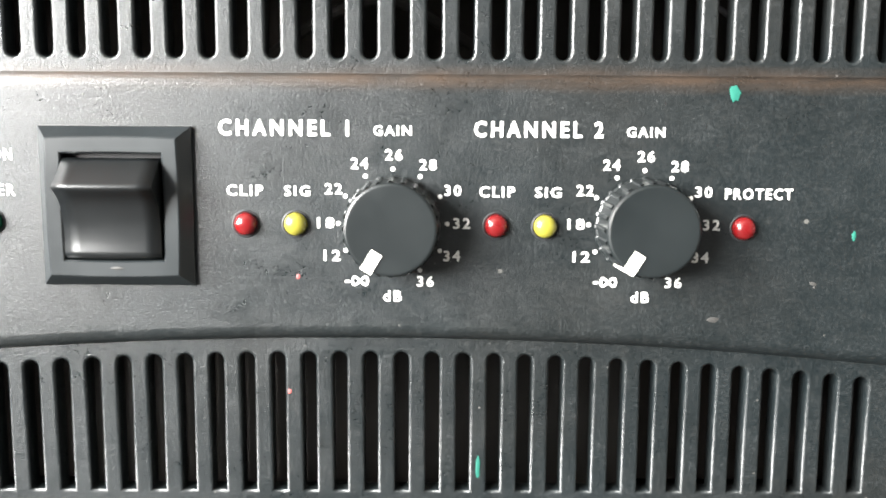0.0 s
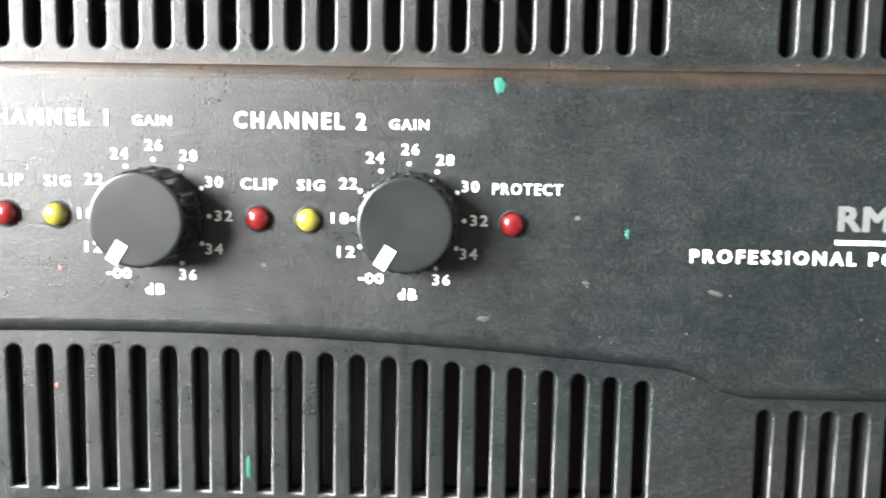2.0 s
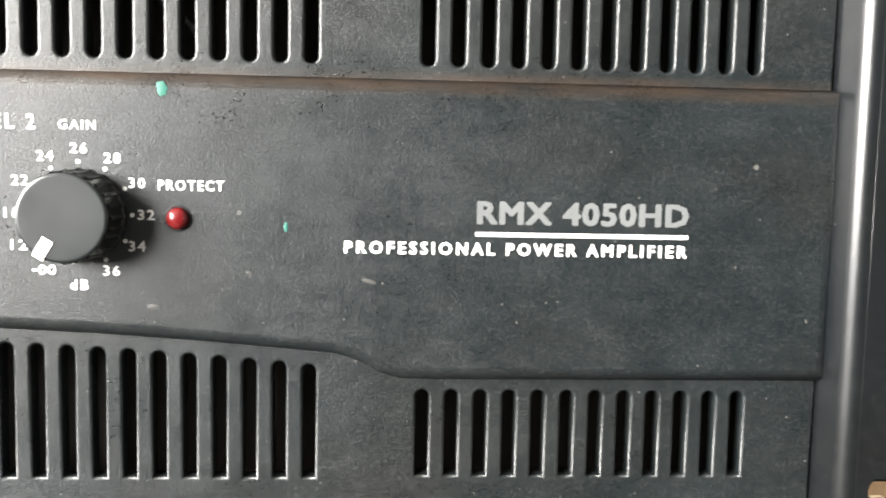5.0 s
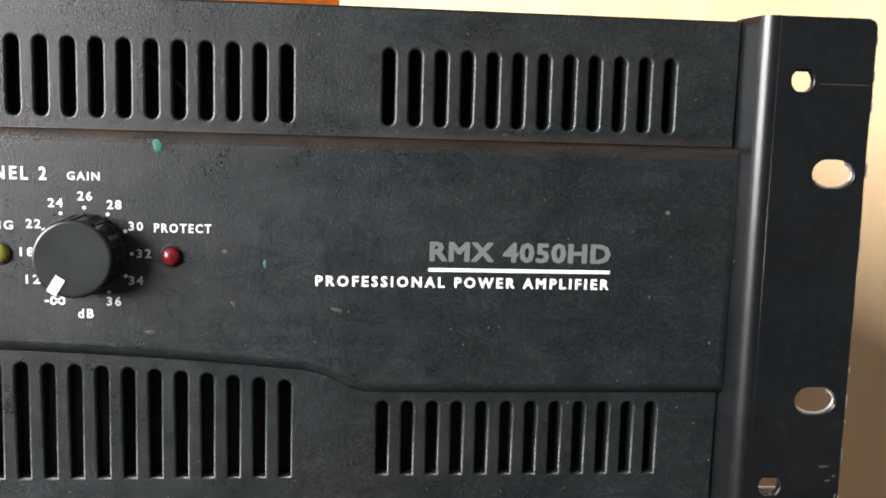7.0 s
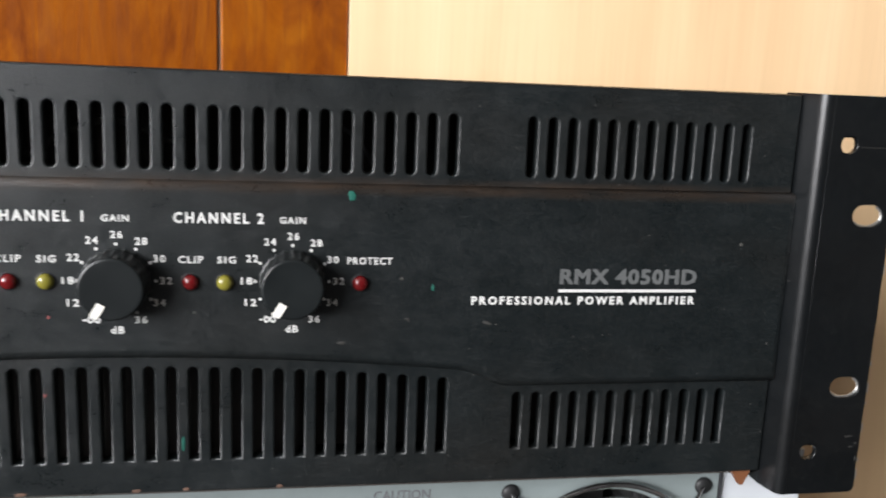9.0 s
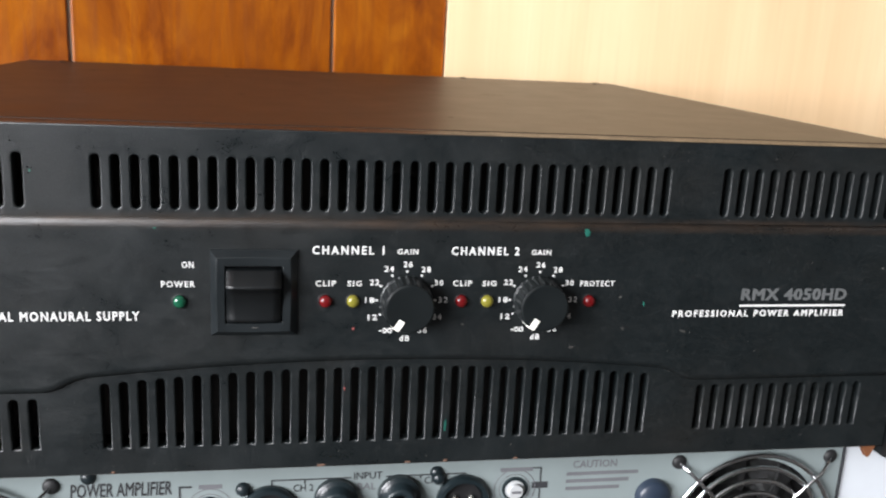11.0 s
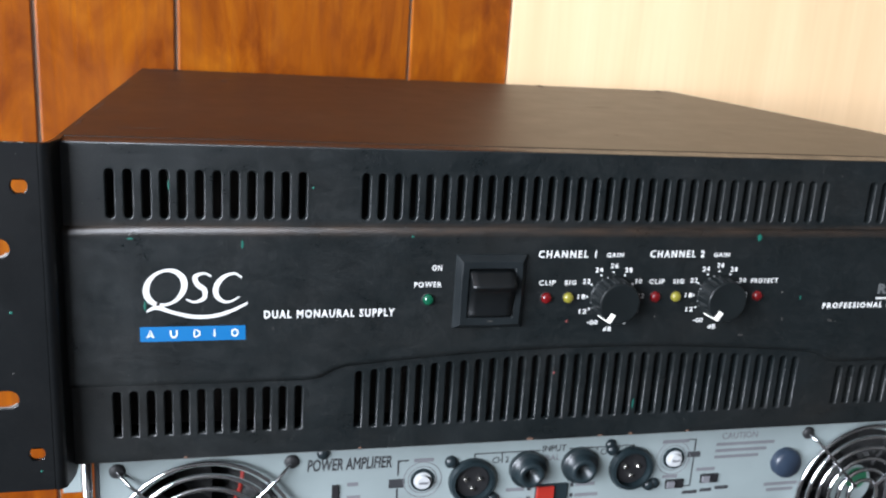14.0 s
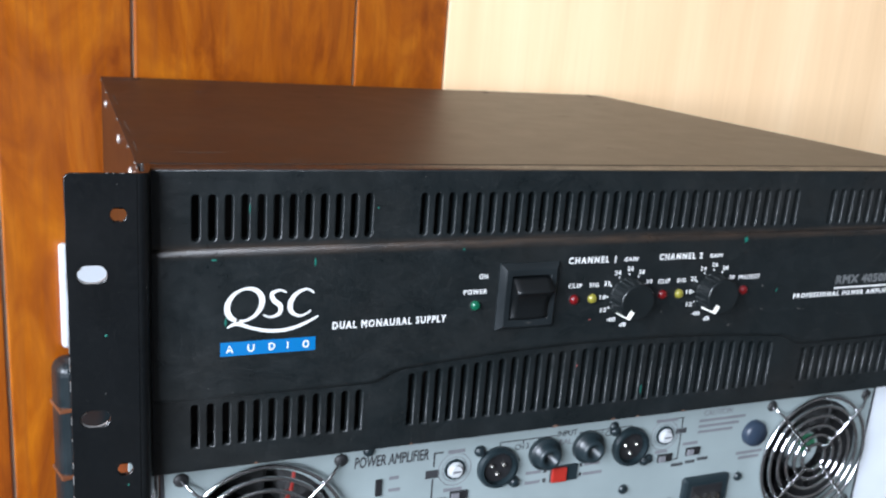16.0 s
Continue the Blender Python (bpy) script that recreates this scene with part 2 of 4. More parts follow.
# ---- mesh helpers ----
def part(name, bm, material, parent=None, label="", smooth=False):
    me = bpy.data.meshes.new(name)
    bm.to_mesh(me)
    bm.free()
    if smooth:
        for p in me.polygons:
            p.use_smooth = True
    me.materials.append(material)
    ob = new(name, me)
    if parent is not None:
        ob.parent = parent
    if label:
        tagged(ob, label)
    return ob


def empty(name, at=(0, 0, 0)):
    ob = new(name)
    ob.location = at
    ob.empty_display_size = 0.02
    return ob


def add_box(bm, x0, x1, y0, y1, z0, z1, bevel=0.0, segments=2):
    made = bmesh.ops.create_cube(bm, size=1.0)["verts"]
    for v in made:
        v.co = Vector(((x0 + x1) / 2 + v.co.x * (x1 - x0), (y0 + y1) / 2 + v.co.y * (y1 - y0), (z0 + z1) / 2 + v.co.z * (z1 - z0)))
    if bevel:
        edges = list({e for v in made for e in v.link_edges})
        bmesh.ops.bevel(bm, geom=edges, offset=bevel, segments=segments, affect="EDGES", profile=0.5)
    return bm


def box(x0, x1, y0, y1, z0, z1, bevel=0.0):
    return add_box(bmesh.new(), x0, x1, y0, y1, z0, z1, bevel)


def add_lathe(bm, profile, cx, cz, steps=32, wobble=None):
    """Turns (radius, y) pairs round the axis along y through (cx, cz)."""
    rings = []
    for r, y in profile:
        if r < 1e-7:
            rings.append([bm.verts.new((cx, y, cz))])
        else:
            ring = []
            for k in range(steps):
                a = 2 * math.pi * k / steps
                rr = r * (wobble(a, y) if wobble else 1.0)
                ring.append(bm.verts.new((cx + rr * math.cos(a), y, cz + rr * math.sin(a))))
            rings.append(ring)
    for a, b in zip(rings, rings[1:]):
        for k in range(steps):
            j = (k + 1) % steps
            if len(a) == 1 and len(b) > 1:
                bm.faces.new((a[0], b[j], b[k]))
            elif len(b) == 1 and len(a) > 1:
                bm.faces.new((a[k], a[j], b[0]))
            elif len(a) > 1:
                bm.faces.new((a[k], a[j], b[j], b[k]))
    bmesh.ops.recalc_face_normals(bm, faces=bm.faces)
    return bm


def lathe(profile, cx, cz, steps=32, wobble=None):
    return add_lathe(bmesh.new(), profile, cx, cz, steps, wobble)


def tube(points, radius, closed=False, sides=8):
    """A wire along points."""
    bm = bmesh.new()
    pts = [Vector(p) for p in points]
    rings = []
    n = len(pts)
    for i, p in enumerate(pts):
        a = pts[(i - 1) % n] if closed or i else pts[0]
        b = pts[(i + 1) % n] if closed or i < n - 1 else pts[-1]
        way = (b - a).normalized()
        up = Vector((0, 1, 0)) if abs(way.y) < 0.9 else Vector((0, 0, 1))
        s = way.cross(up).normalized()
        u = s.cross(way)
        rings.append([bm.verts.new(p + radius * (math.cos(2 * math.pi * k / sides) * s + math.sin(2 * math.pi * k / sides) * u)) for k in range(sides)])
    for i in range(n if closed else n - 1):
        a, b = rings[i], rings[(i + 1) % n]
        for k in range(sides):
            bm.faces.new((a[k], a[(k + 1) % sides], b[(k + 1) % sides], b[k]))
    if not closed:
        bm.faces.new(rings[0])
        bm.faces.new(rings[-1])
    bmesh.ops.recalc_face_normals(bm, faces=bm.faces)
    return bm


def plate(outlines, y_front, thick, bevel=0.0, rounds=2):
    """A flat plate in the x-z plane from its outline and the outlines of its holes, its front at y_front, edges rounded by bevel."""
    cu = bpy.data.curves.new("outline", "CURVE")
    cu.dimensions, cu.fill_mode = "2D", "BOTH"
    cu.extrude, cu.bevel_depth, cu.bevel_resolution, cu.offset = thick / 2 - bevel, bevel, rounds, -bevel
    for line in outlines:
        sp = cu.splines.new("POLY")
        sp.points.add(len(line) - 1)
        for p, (x, z) in zip(sp.points, line):
            p.co = (x, z, 0, 1)
        sp.use_cyclic_u = True
    ob = new("outline", cu)
    bpy.context.view_layer.update()
    me = bpy.data.meshes.new_from_object(ob.evaluated_get(bpy.context.evaluated_depsgraph_get()))
    bm = bmesh.new()
    bm.from_mesh(me)
    for v in bm.verts:
        v.co = Vector((v.co.x, y_front + thick / 2 - v.co.z, v.co.y))
    bpy.data.objects.remove(ob)
    bpy.data.curves.remove(cu)
    bpy.data.meshes.remove(me)
    bmesh.ops.remove_doubles(bm, verts=bm.verts, dist=2e-6)
    bmesh.ops.recalc_face_normals(bm, faces=bm.faces)
    return bm


def merge(target, other):
    me = bpy.data.meshes.new("tmp")
    other.to_mesh(me)
    other.free()
    target.from_mesh(me)
    bpy.data.meshes.remove(me)
    return target


def lettering(text, x0, z0, x1, z1, y, material, parent, bold=0.03, spacing=1.0, label="", name="lettering", slant=0.0):
    """Raised print that fills the box from (x0, z0) to (x1, z1) just in front of y."""
    cu = bpy.data.curves.new("print", "FONT")
    cu.body, cu.size, cu.space_character, cu.resolution_u, cu.shear = text, 1.0, spacing, 2, slant
    ob = new("print", cu)
    bpy.context.view_layer.update()
    me = bpy.data.meshes.new_from_object(ob.evaluated_get(bpy.context.evaluated_depsgraph_get()))
    bpy.data.objects.remove(ob)
    bpy.data.curves.remove(cu)
    bm = bmesh.new()
    bm.from_mesh(me)
    bpy.data.meshes.remove(me)
    # heavier strokes: the same glyphs laid over each other a little apart
    if bold:
        thin = bm
        bm = bmesh.new()
        for k, (u, w) in enumerate(((0, 0), (-1, 0), (1, 0), (-0.7, 0.7), (0.7, 0.7), (-0.7, -0.7), (0.7, -0.7))):
            layer = thin.copy()
            for v in layer.verts:
                v.co.x, v.co.y, v.co.z = v.co.x + u * bold, v.co.y + w * bold, k * 0.00001
            merge(bm, layer)
        thin.free()
    xs, zs = [v.co.x for v in bm.verts], [v.co.y for v in bm.verts]
    ax, bx, az, bz = min(xs), max(xs), min(zs), max(zs)
    for v in bm.verts:
        v.co = Vector((x0 + (v.co.x - ax) / (bx - ax) * (x1 - x0), y - v.co.z, z0 + (v.co.y - az) / (bz - az) * (z1 - z0)))
    made = bmesh.ops.extrude_face_region(bm, geom=bm.faces[:])["geom"]
    for g in made:
        if isinstance(g, bmesh.types.BMVert):
            g.co.y -= 0.00008
    bmesh.ops.recalc_face_normals(bm, faces=bm.faces)
    return part(name, bm, material, parent, label)


def blot(x, z, y, w, h, material, parent, name="paint_splash", label="", turn=0.0):
    """A thin dried splash with an uneven rim."""
    bm = bmesh.new()
    rim = []
    for k in range(14):
        a = 2 * math.pi * k / 14
        r = random.uniform(0.78, 1.12)
        u, v = r * w / 2 * math.cos(a), r * h / 2 * math.sin(a)
        rim.append(bm.verts.new((x + u * math.cos(turn) - v * math.sin(turn), y, z + u * math.sin(turn) + v * math.cos(turn))))
    top = bm.verts.new((x, y - 0.00016, z))
    for k in range(14):
        bm.faces.new((rim[k], rim[(k + 1) % 14], top))
    bmesh.ops.recalc_face_normals(bm, faces=bm.faces)
    return part(name, bm, material, parent, label, smooth=True)


def stroke(points, y, parent, material, name="emblem_stroke", label=""):
    """A flat pen stroke of varying width: (x, z, width) along its middle."""
    bm = bmesh.new()
    pairs = []
    for i, (x, z, w) in enumerate(points):
        a, b = points[max(0, i - 1)], points[min(len(points) - 1, i + 1)]
        d = Vector((b[0] - a[0], b[1] - a[1])).normalized()
        nx, nz = -d.y * w / 2, d.x * w / 2
        pairs.append([bm.verts.new((x + s * nx, yy, z + s * nz)) for yy in (y, y - 0.00009) for s in (1, -1)])
    for a, b in zip(pairs, pairs[1:]):
        bm.faces.new((a[2], a[3], b[3], b[2]))
        bm.faces.new((a[0], a[2], b[2], b[0]))
        bm.faces.new((a[3], a[1], b[1], b[3]))
    bmesh.ops.recalc_face_normals(bm, faces=bm.faces)
    return part(name, bm, material, parent, label)


def smooth_path(keys, steps=8):
    """Catmull-Rom through keys of any length of tuple."""
    out = []
    for i in range(len(keys) - 1):
        p0, p1, p2, p3 = (np.array(keys[min(max(k, 0), len(keys) - 1)], float) for k in (i - 1, i, i + 1, i + 2))
        for s in range(steps):
            u = s / steps
            out.append(tuple(0.5 * (2 * p1 + (p2 - p0) * u + (2 * p0 - 5 * p1 + 4 * p2 - p3) * u * u + (3 * p1 - p0 - 3 * p2 + p3) * u**3)))
    out.append(tuple(keys[-1]))
    return out


# ---- the room ----
def structure(name, bm, material, label):
    ob = part(name, bm, material)
    return tagged(ob, label, kind="structure")


structure("floor", box(RX0 - 0.1, RX1 + 0.1, RY0 - 0.1, 0.9, RZ0 - 0.1, RZ0), FLOOR_TILE, "plain grey cement floor of the room")
structure("ceiling", box(RX0 - 0.1, RX1 + 0.1, RY0 - 0.1, 0.9, RZ1, RZ1 + 0.1), CEILING, "unseen plain grey ceiling closing the room")
structure("wall_south", box(RX0 - 0.1, RX1 + 0.1, RY0 - 0.1, RY0, RZ0, RZ1), PLASTER, "unseen plain plastered wall closing the room")
structure("wall_east", box(RX1, RX1 + 0.1, RY0, 0.9, RZ0, RZ1), EAST_PAINT, "unseen plain plastered wall closing the room")
west = bmesh.new()
add_box(west, RX0 - 0.1, RX0, RY0, WIN_Y0, RZ0, RZ1)
add_box(west, RX0 - 0.1, RX0, WIN_Y1, 0.9, RZ0, RZ1)
add_box(west, RX0 - 0.1, RX0, WIN_Y0, WIN_Y1, RZ0, WIN_Z0)
add_box(west, RX0 - 0.1, RX0, WIN_Y0, WIN_Y1, WIN_Z1, RZ1)
structure("wall_west", west, PLASTER, "plastered wall with a bright window opening")

# the panelled wall runs at a slant behind the shelf: u along it, from the point where the pale board begins
WALL_P, WALL_YAW = Vector((0.0988, 0.4785, 0.0)), math.atan2(0.0814, 0.2922)
wall_turn = pose(WALL_P.x, WALL_P.y, 0, 0, 0, math.degrees(WALL_YAW))
wall_n = tagged(part("wall_north", box(-2.1, 1.95, 0.0022, 0.08, RZ0, RZ1), GROOVE), "wall panelled in orange varnished plywood planks", kind="structure")
wall_n.matrix_world = wall_turn
groove_at = [0.0, -0.1016, -0.3005, -0.4000, -0.5980, -0.6960, -0.8850, -0.9840, -1.1800, -1.2800, -1.4800, -1.5800, -1.7800, -1.9800, -2.1]
for right, left in zip(groove_at, groove_at[1:]):
    plank = part("plank", box(left + 0.0014, right - (0.0014 if right < 0 else 0.0), 0.0, 0.0125, RZ0, RZ1, 0.0010), PLANK, wall_n)
board = tagged(part("wall_board", box(0.001, 1.95, -0.003, 0.012, RZ0, RZ1, 0.001), PALE), "pale birch plywood board fixed flush beside the panelling", kind="structure")
board.matrix_world = pose(WALL_P.x, WALL_P.y, 0, 0, 0, -8)

# table under the stack
table = empty("table", (0, 0.2, RZ0))
TT = -0.1345
for name, bm in [("tabletop", box(-0.215, 0.215, -0.150, 0.15, TT - RZ0 - 0.03, TT - RZ0, 0.002))] + [
        ("leg", box(x - 0.025, x + 0.025, y - 0.025, y + 0.025, 0, TT - RZ0 - 0.03)) for x in (-0.185, 0.185) for y in (-0.12, 0.12)]:
    part(name, bm, TABLE_WOOD, table)
tagged(table, "plain brown wooden table under the stacked amplifiers", "table")

# ---- the upper power amplifier ----
amp = tagged(empty("power_amplifier", (0, 0, 0)), "black rack power amplifier stacked on a silver one, with slotted front", "amplifier")
XC = -0.0008          # middle of the front
PX0, PX1 = -0.2118, 0.2108
PZ0, PZ1 = 0.0050, 0.1315
GR = 0.0022           # grilles lie this far behind the control strip
PITCH, SLOT = 0.0063, 0.0029


def slot_line(xm, z0, z1, round_low=True):
    r = SLOT / 2
    pts = [(xm + r * math.cos(a), z1 - r + r * math.sin(a)) for a in [math.pi * k / 6 for k in range(7)]]
    if round_low:
        pts += [(xm + r * math.cos(a), z0 + r + r * math.sin(a)) for a in [math.pi + math.pi * k / 6 for k in range(7)]]
    else:
        pts += [(xm - r, z0), (xm + r, z0)]
    return pts


def arch(x):
    """Height of the lower border of the control strip above the middle grille."""
    return 0.0478 - 0.0057 * ((x - XC) / 0.110) ** 2


def strip_border():
    """Lower border of the control strip, from left to right."""
    pts = [(PX0, 0.0373), (XC - 0.128, 0.0371)]
    s = smooth_path([(XC - 0.1205, 0.0372), (XC - 0.1160, 0.0384), (XC - 0.1115, 0.0409), (XC - 0.1060, 0.0426)], 5)
    pts += s
    pts += [(XC + x, arch(XC + x)) for x in np.linspace(-0.100, 0.100, 25)]
    pts += [(2 * XC - x, z) for x, z in reversed(s)]
    pts += [(XC + 0.128, 0.0371), (PX1, 0.0373)]
    return pts


half = 16 * PITCH
middle = [XC - half + PITCH * k for k in range(33)]
left_xs = [XC - 0.1958 + SLOT / 2 + PITCH * k for k in range(12)]
right_xs = [0.1950 - SLOT / 2 - PITCH * k for k in reversed(range(12))]
holes_top = [slot_line(x, 0.1035, 0.1218) for x in left_xs + middle + right_xs]
holes_low = [slot_line(x, 0.0158, 0.0348, False) for x in left_xs + right_xs] + [slot_line(x, 0.0153, arch(x) - 0.0029, False) for x in middle]

border = strip_border()
control_panel = part("control_panel", plate([[(PX0 - 0.002, border[0][1])] + border[1:-1] + [(PX1 + 0.002, border[-1][1]), (PX1 + 0.002, 0.1008), (PX0 - 0.002, 0.1008)]], 0.0, 0.0064, 0.0031, 5), PANEL, amp, "black textured control strip with white print")
part("vent_grille", plate([[(PX0, 0.0965), (PX1, 0.0965), (PX1, PZ1), (PX0, PZ1)]] + holes_top, GR, 0.0050, 0.00060), PANEL, amp, "black moulded grille of tall round-ended slots")
part("vent_grille", plate([[(PX0, PZ0), (PX1, PZ0)] + [(x, z + 0.003) for x, z in reversed(border)]] + holes_low, GR + 0.00005, 0.0050, 0.00060), PANEL, amp, "black moulded grille, its slots rising to an arch")
part("top_lip", box(PX0, PX1, GR + 0.0031, 0.0150, PZ1 - 0.0022, PZ1 - 0.0001, 0.0006), PANEL, amp)
part("bottom_lip", box(PX0, PX1, GR + 0.0031, 0.0110, PZ0 + 0.0001, PZ0 + 0.0022, 0.0006), PANEL, amp)

# chassis behind the front
CB = 0.0045
def hexa(low4, top4):
    bm = bmesh.new()
    lo, hi = [bm.verts.new(c) for c in low4], [bm.verts.new(c) for c in top4]
    bm.faces.new(lo)
    bm.faces.new(hi)
    for k in range(4):
        bm.faces.new((lo[k], lo[(k + 1) % 4], hi[(k + 1) % 4], hi[k]))
    bmesh.ops.recalc_face_normals(bm, faces=bm.faces)
    return bm


chassis = hexa([(-0.2145, 0.0400, CB), (0.2145, 0.0400, CB), (0.2145, 0.3800, CB), (-0.2145, 0.3800, CB)],
               [(-0.2145, 0.0400, 0.1290), (0.2145, 0.0400, 0.1290), (0.2145, 0.3800, 0.1256), (-0.2145, 0.3800, 0.1256)])
body = part("chassis", chassis, STEEL, amp, "black painted steel case")
def slab(corners, thick):
    """A sheet through four corners, of even thickness downwards."""
    bm = bmesh.new()
    top = [bm.verts.new(c) for c in corners]
    low_ring = [bm.verts.new((x, y, z - thick)) for x, y, z in corners]
    bm.faces.new(top)
    bm.faces.new(low_ring)
    for k in range(4):
        bm.faces.new((top[k], top[(k + 1) % 4], low_ring[(k + 1) % 4], low_ring[k]))
    bmesh.ops.recalc_face_normals(bm, faces=bm.faces)
    bmesh.ops.bevel(bm, geom=bm.edges[:], offset=0.0004, segments=2, affect="EDGES")
    return bm


lid_bm = slab([(-0.2152, 0.0178, 0.1308), (0.2152, 0.0178, 0.1308), (0.2152, 0.3812, 0.1270), (-0.2152, 0.3812, 0.1270)], 0.0012)
lid = part("lid", lid_bm, LID, amp, "dusty black steel lid, its colour tinted with the brown reflected from the panelling")
part("front_fold", box(-0.2140, 0.2140, 0.0152, 0.0170, 0.1262, 0.1316, 0.0005), LID, lid, "folded front edge of the lid")
LID_SLOPE = (0.1270 - 0.1308) / (0.3812 - 0.0178)


def lid_mark(x, y, w, h, turn=0.0):
    """A thin pale patch lying on the lid, for rubs and for two dents."""
    ob = blot(0, 0, 0, w, h, PALE_RUB_DENT, lid, "rub_or_dent_mark", "pale patch of a rub or dent", turn)
    ob.matrix_local = pose(x, y, 0.1308 + LID_SLOPE * (y - 0.0178) + 0.00004, -90 + math.degrees(math.atan(LID_SLOPE)), 0, 0)


# the pair near y 0.29 are dents, drawn flat by pale colour alone
for x, y, w, h, turn in ((-0.188, 0.045, 0.026, 0.0020, 0.05), (-0.150, 0.027, 0.012, 0.0009, 0.0), (-0.2128, 0.060, 0.0010, 0.030, 0.0), (-0.2125, 0.120, 0.0012, 0.050, 0.0), (-0.2122, 0.230, 0.0012, 0.060, 0.0), (-0.200, 0.362, 0.018, 0.010, 0.3),
                         (-0.1555, 0.2925, 0.004, 0.008, 0.0), (-0.0740, 0.2862, 0.003, 0.007, 0.0), (0.030, 0.070, 0.003, 0.004, 0.0), (-0.060, 0.150, 0.005, 0.001, 0.4), (0.080, 0.210, 0.020, 0.0012, 0.2), (0.120, 0.360, 0.006, 0.005, 0.0),
                         (-0.030, 0.375, 0.016, 0.002, 0.0), (-0.140, 0.376, 0.020, 0.002, 0.0), (0.165, 0.300, 0.014, 0.0014, -0.5)):
    lid_mark(x, y, w, h, turn)
for x in (-0.19, 0.095, 0.20):
    part("screw", lathe([(0, -0.0011), (0.0022, -0.0008), (0.0030, 0.0)], 0, 0, 14), STEEL, lid, "small domed lid screw").matrix_local = pose(x, 0.3700, 0.1271, -90, 0, 0)
for x in (-0.2145, 0.2145):
    side = box(min(x, x * 0.994), max(x, x * 0.994), 0.0121, 0.0400, CB, 0.1285)
    part("side_flange", side, STEEL, amp, "steel side wall joining the case to the ear")

# dark hollow behind the slots and the grey baffle low in the middle
part("inner_wall", box(-0.2110, 0.2110, 0.0360, 0.0395, CB, 0.1275), DARK, amp, "dark inside of the case")
for x in (-0.2128, 0.2112):
    part("inner_side", box(x, x + 0.0016, 0.0060, 0.0398, 0.0022, 0.1275), DARK, amp, "dark inside of the case")
part("inner_floor", box(-0.2110, 0.2110, 0.0111, 0.0360, 0.0004, 0.0018), DARK, amp, "dark inside of the case")
part("inner_roof", box(-0.2110, 0.2110, 0.0060, 0.0360, 0.1275, 0.1292), DARK, amp, "dark inside of the case")
part("baffle", box(-0.066, 0.056, 0.0115, 0.0130, 0.010, 0.050, 0.0004), BAFFLE, amp, "dull grey inner plate behind the lower slots")
part("inner_cable", tube(smooth_path([(0.060, 0.02, 0.131), (0.066, 0.013, 0.118), (0.073, 0.012, 0.112), (0.080, 0.02, 0.100)], 6), 0.0006), FAINT_INK, amp, "thin grey wire")
part("inner_cable", tube(smooth_path([(-0.03, 0.022, 0.101), (-0.01, 0.014, 0.113), (0.004, 0.015, 0.116), (0.02, 0.024, 0.108)], 6), 0.0012), BAFFLE, amp, "thin grey wire")


# worn screws on the side and rusty crumbs along the bottom edge
for yy, zz in ((0.026, 0.1215), (0.033, 0.1225), (0.060, 0.1190), (0.150, 0.1185), (0.300, 0.1170)):
    part("side_screw", lathe([(0, -0.0012), (0.0020, -0.0009), (0.0028, 0.0)], 0, 0, 12), BARE, amp, "small bare steel screw").matrix_local = pose(-0.2147, yy, zz, 0, 0, -90)
for yy, w in ((0.020, 0.004), (0.031, 0.002), (0.070, 0.005), (0.160, 0.003), (0.290, 0.004), (0.372, 0.006)):
    part("chip", box(-0.21535, -0.2148, yy, yy + w, 0.1285 - 0.0101 * yy, 0.1292 - 0.0101 * yy), BARE, lid, "chipped paint on the lid edge")
for x, w in ((-0.0255, 0.0035), (0.0075, 0.0028), (0.0220, 0.0020), (0.0500, 0.0018), (-0.1000, 0.0016), (-0.1700, 0.0018)):
    blot(x, PZ0 + 0.0008, GR - 0.0001, w, 0.0012, RUST, amp, "rust_spot", "small rusty crumb")


# torn brown packing strip caught under the lower corner
wedge = hexa([(0.2050, 0.0035, -0.0005), (0.2062, 0.0035, -0.0005), (0.2062, 0.0060, -0.0005), (0.2050, 0.0060, -0.0005)],
             [(0.2016, 0.0035, 0.0049), (0.2086, 0.0035, 0.0049), (0.2086, 0.0060, 0.0049), (0.2016, 0.0060, 0.0049)])
part("packing_strip", wedge, BAND, amp, "torn brown packing strip")

# rack ears, bent round with a wide radius
EAR_Y = {-1: -0.0076, 1: -0.0064}


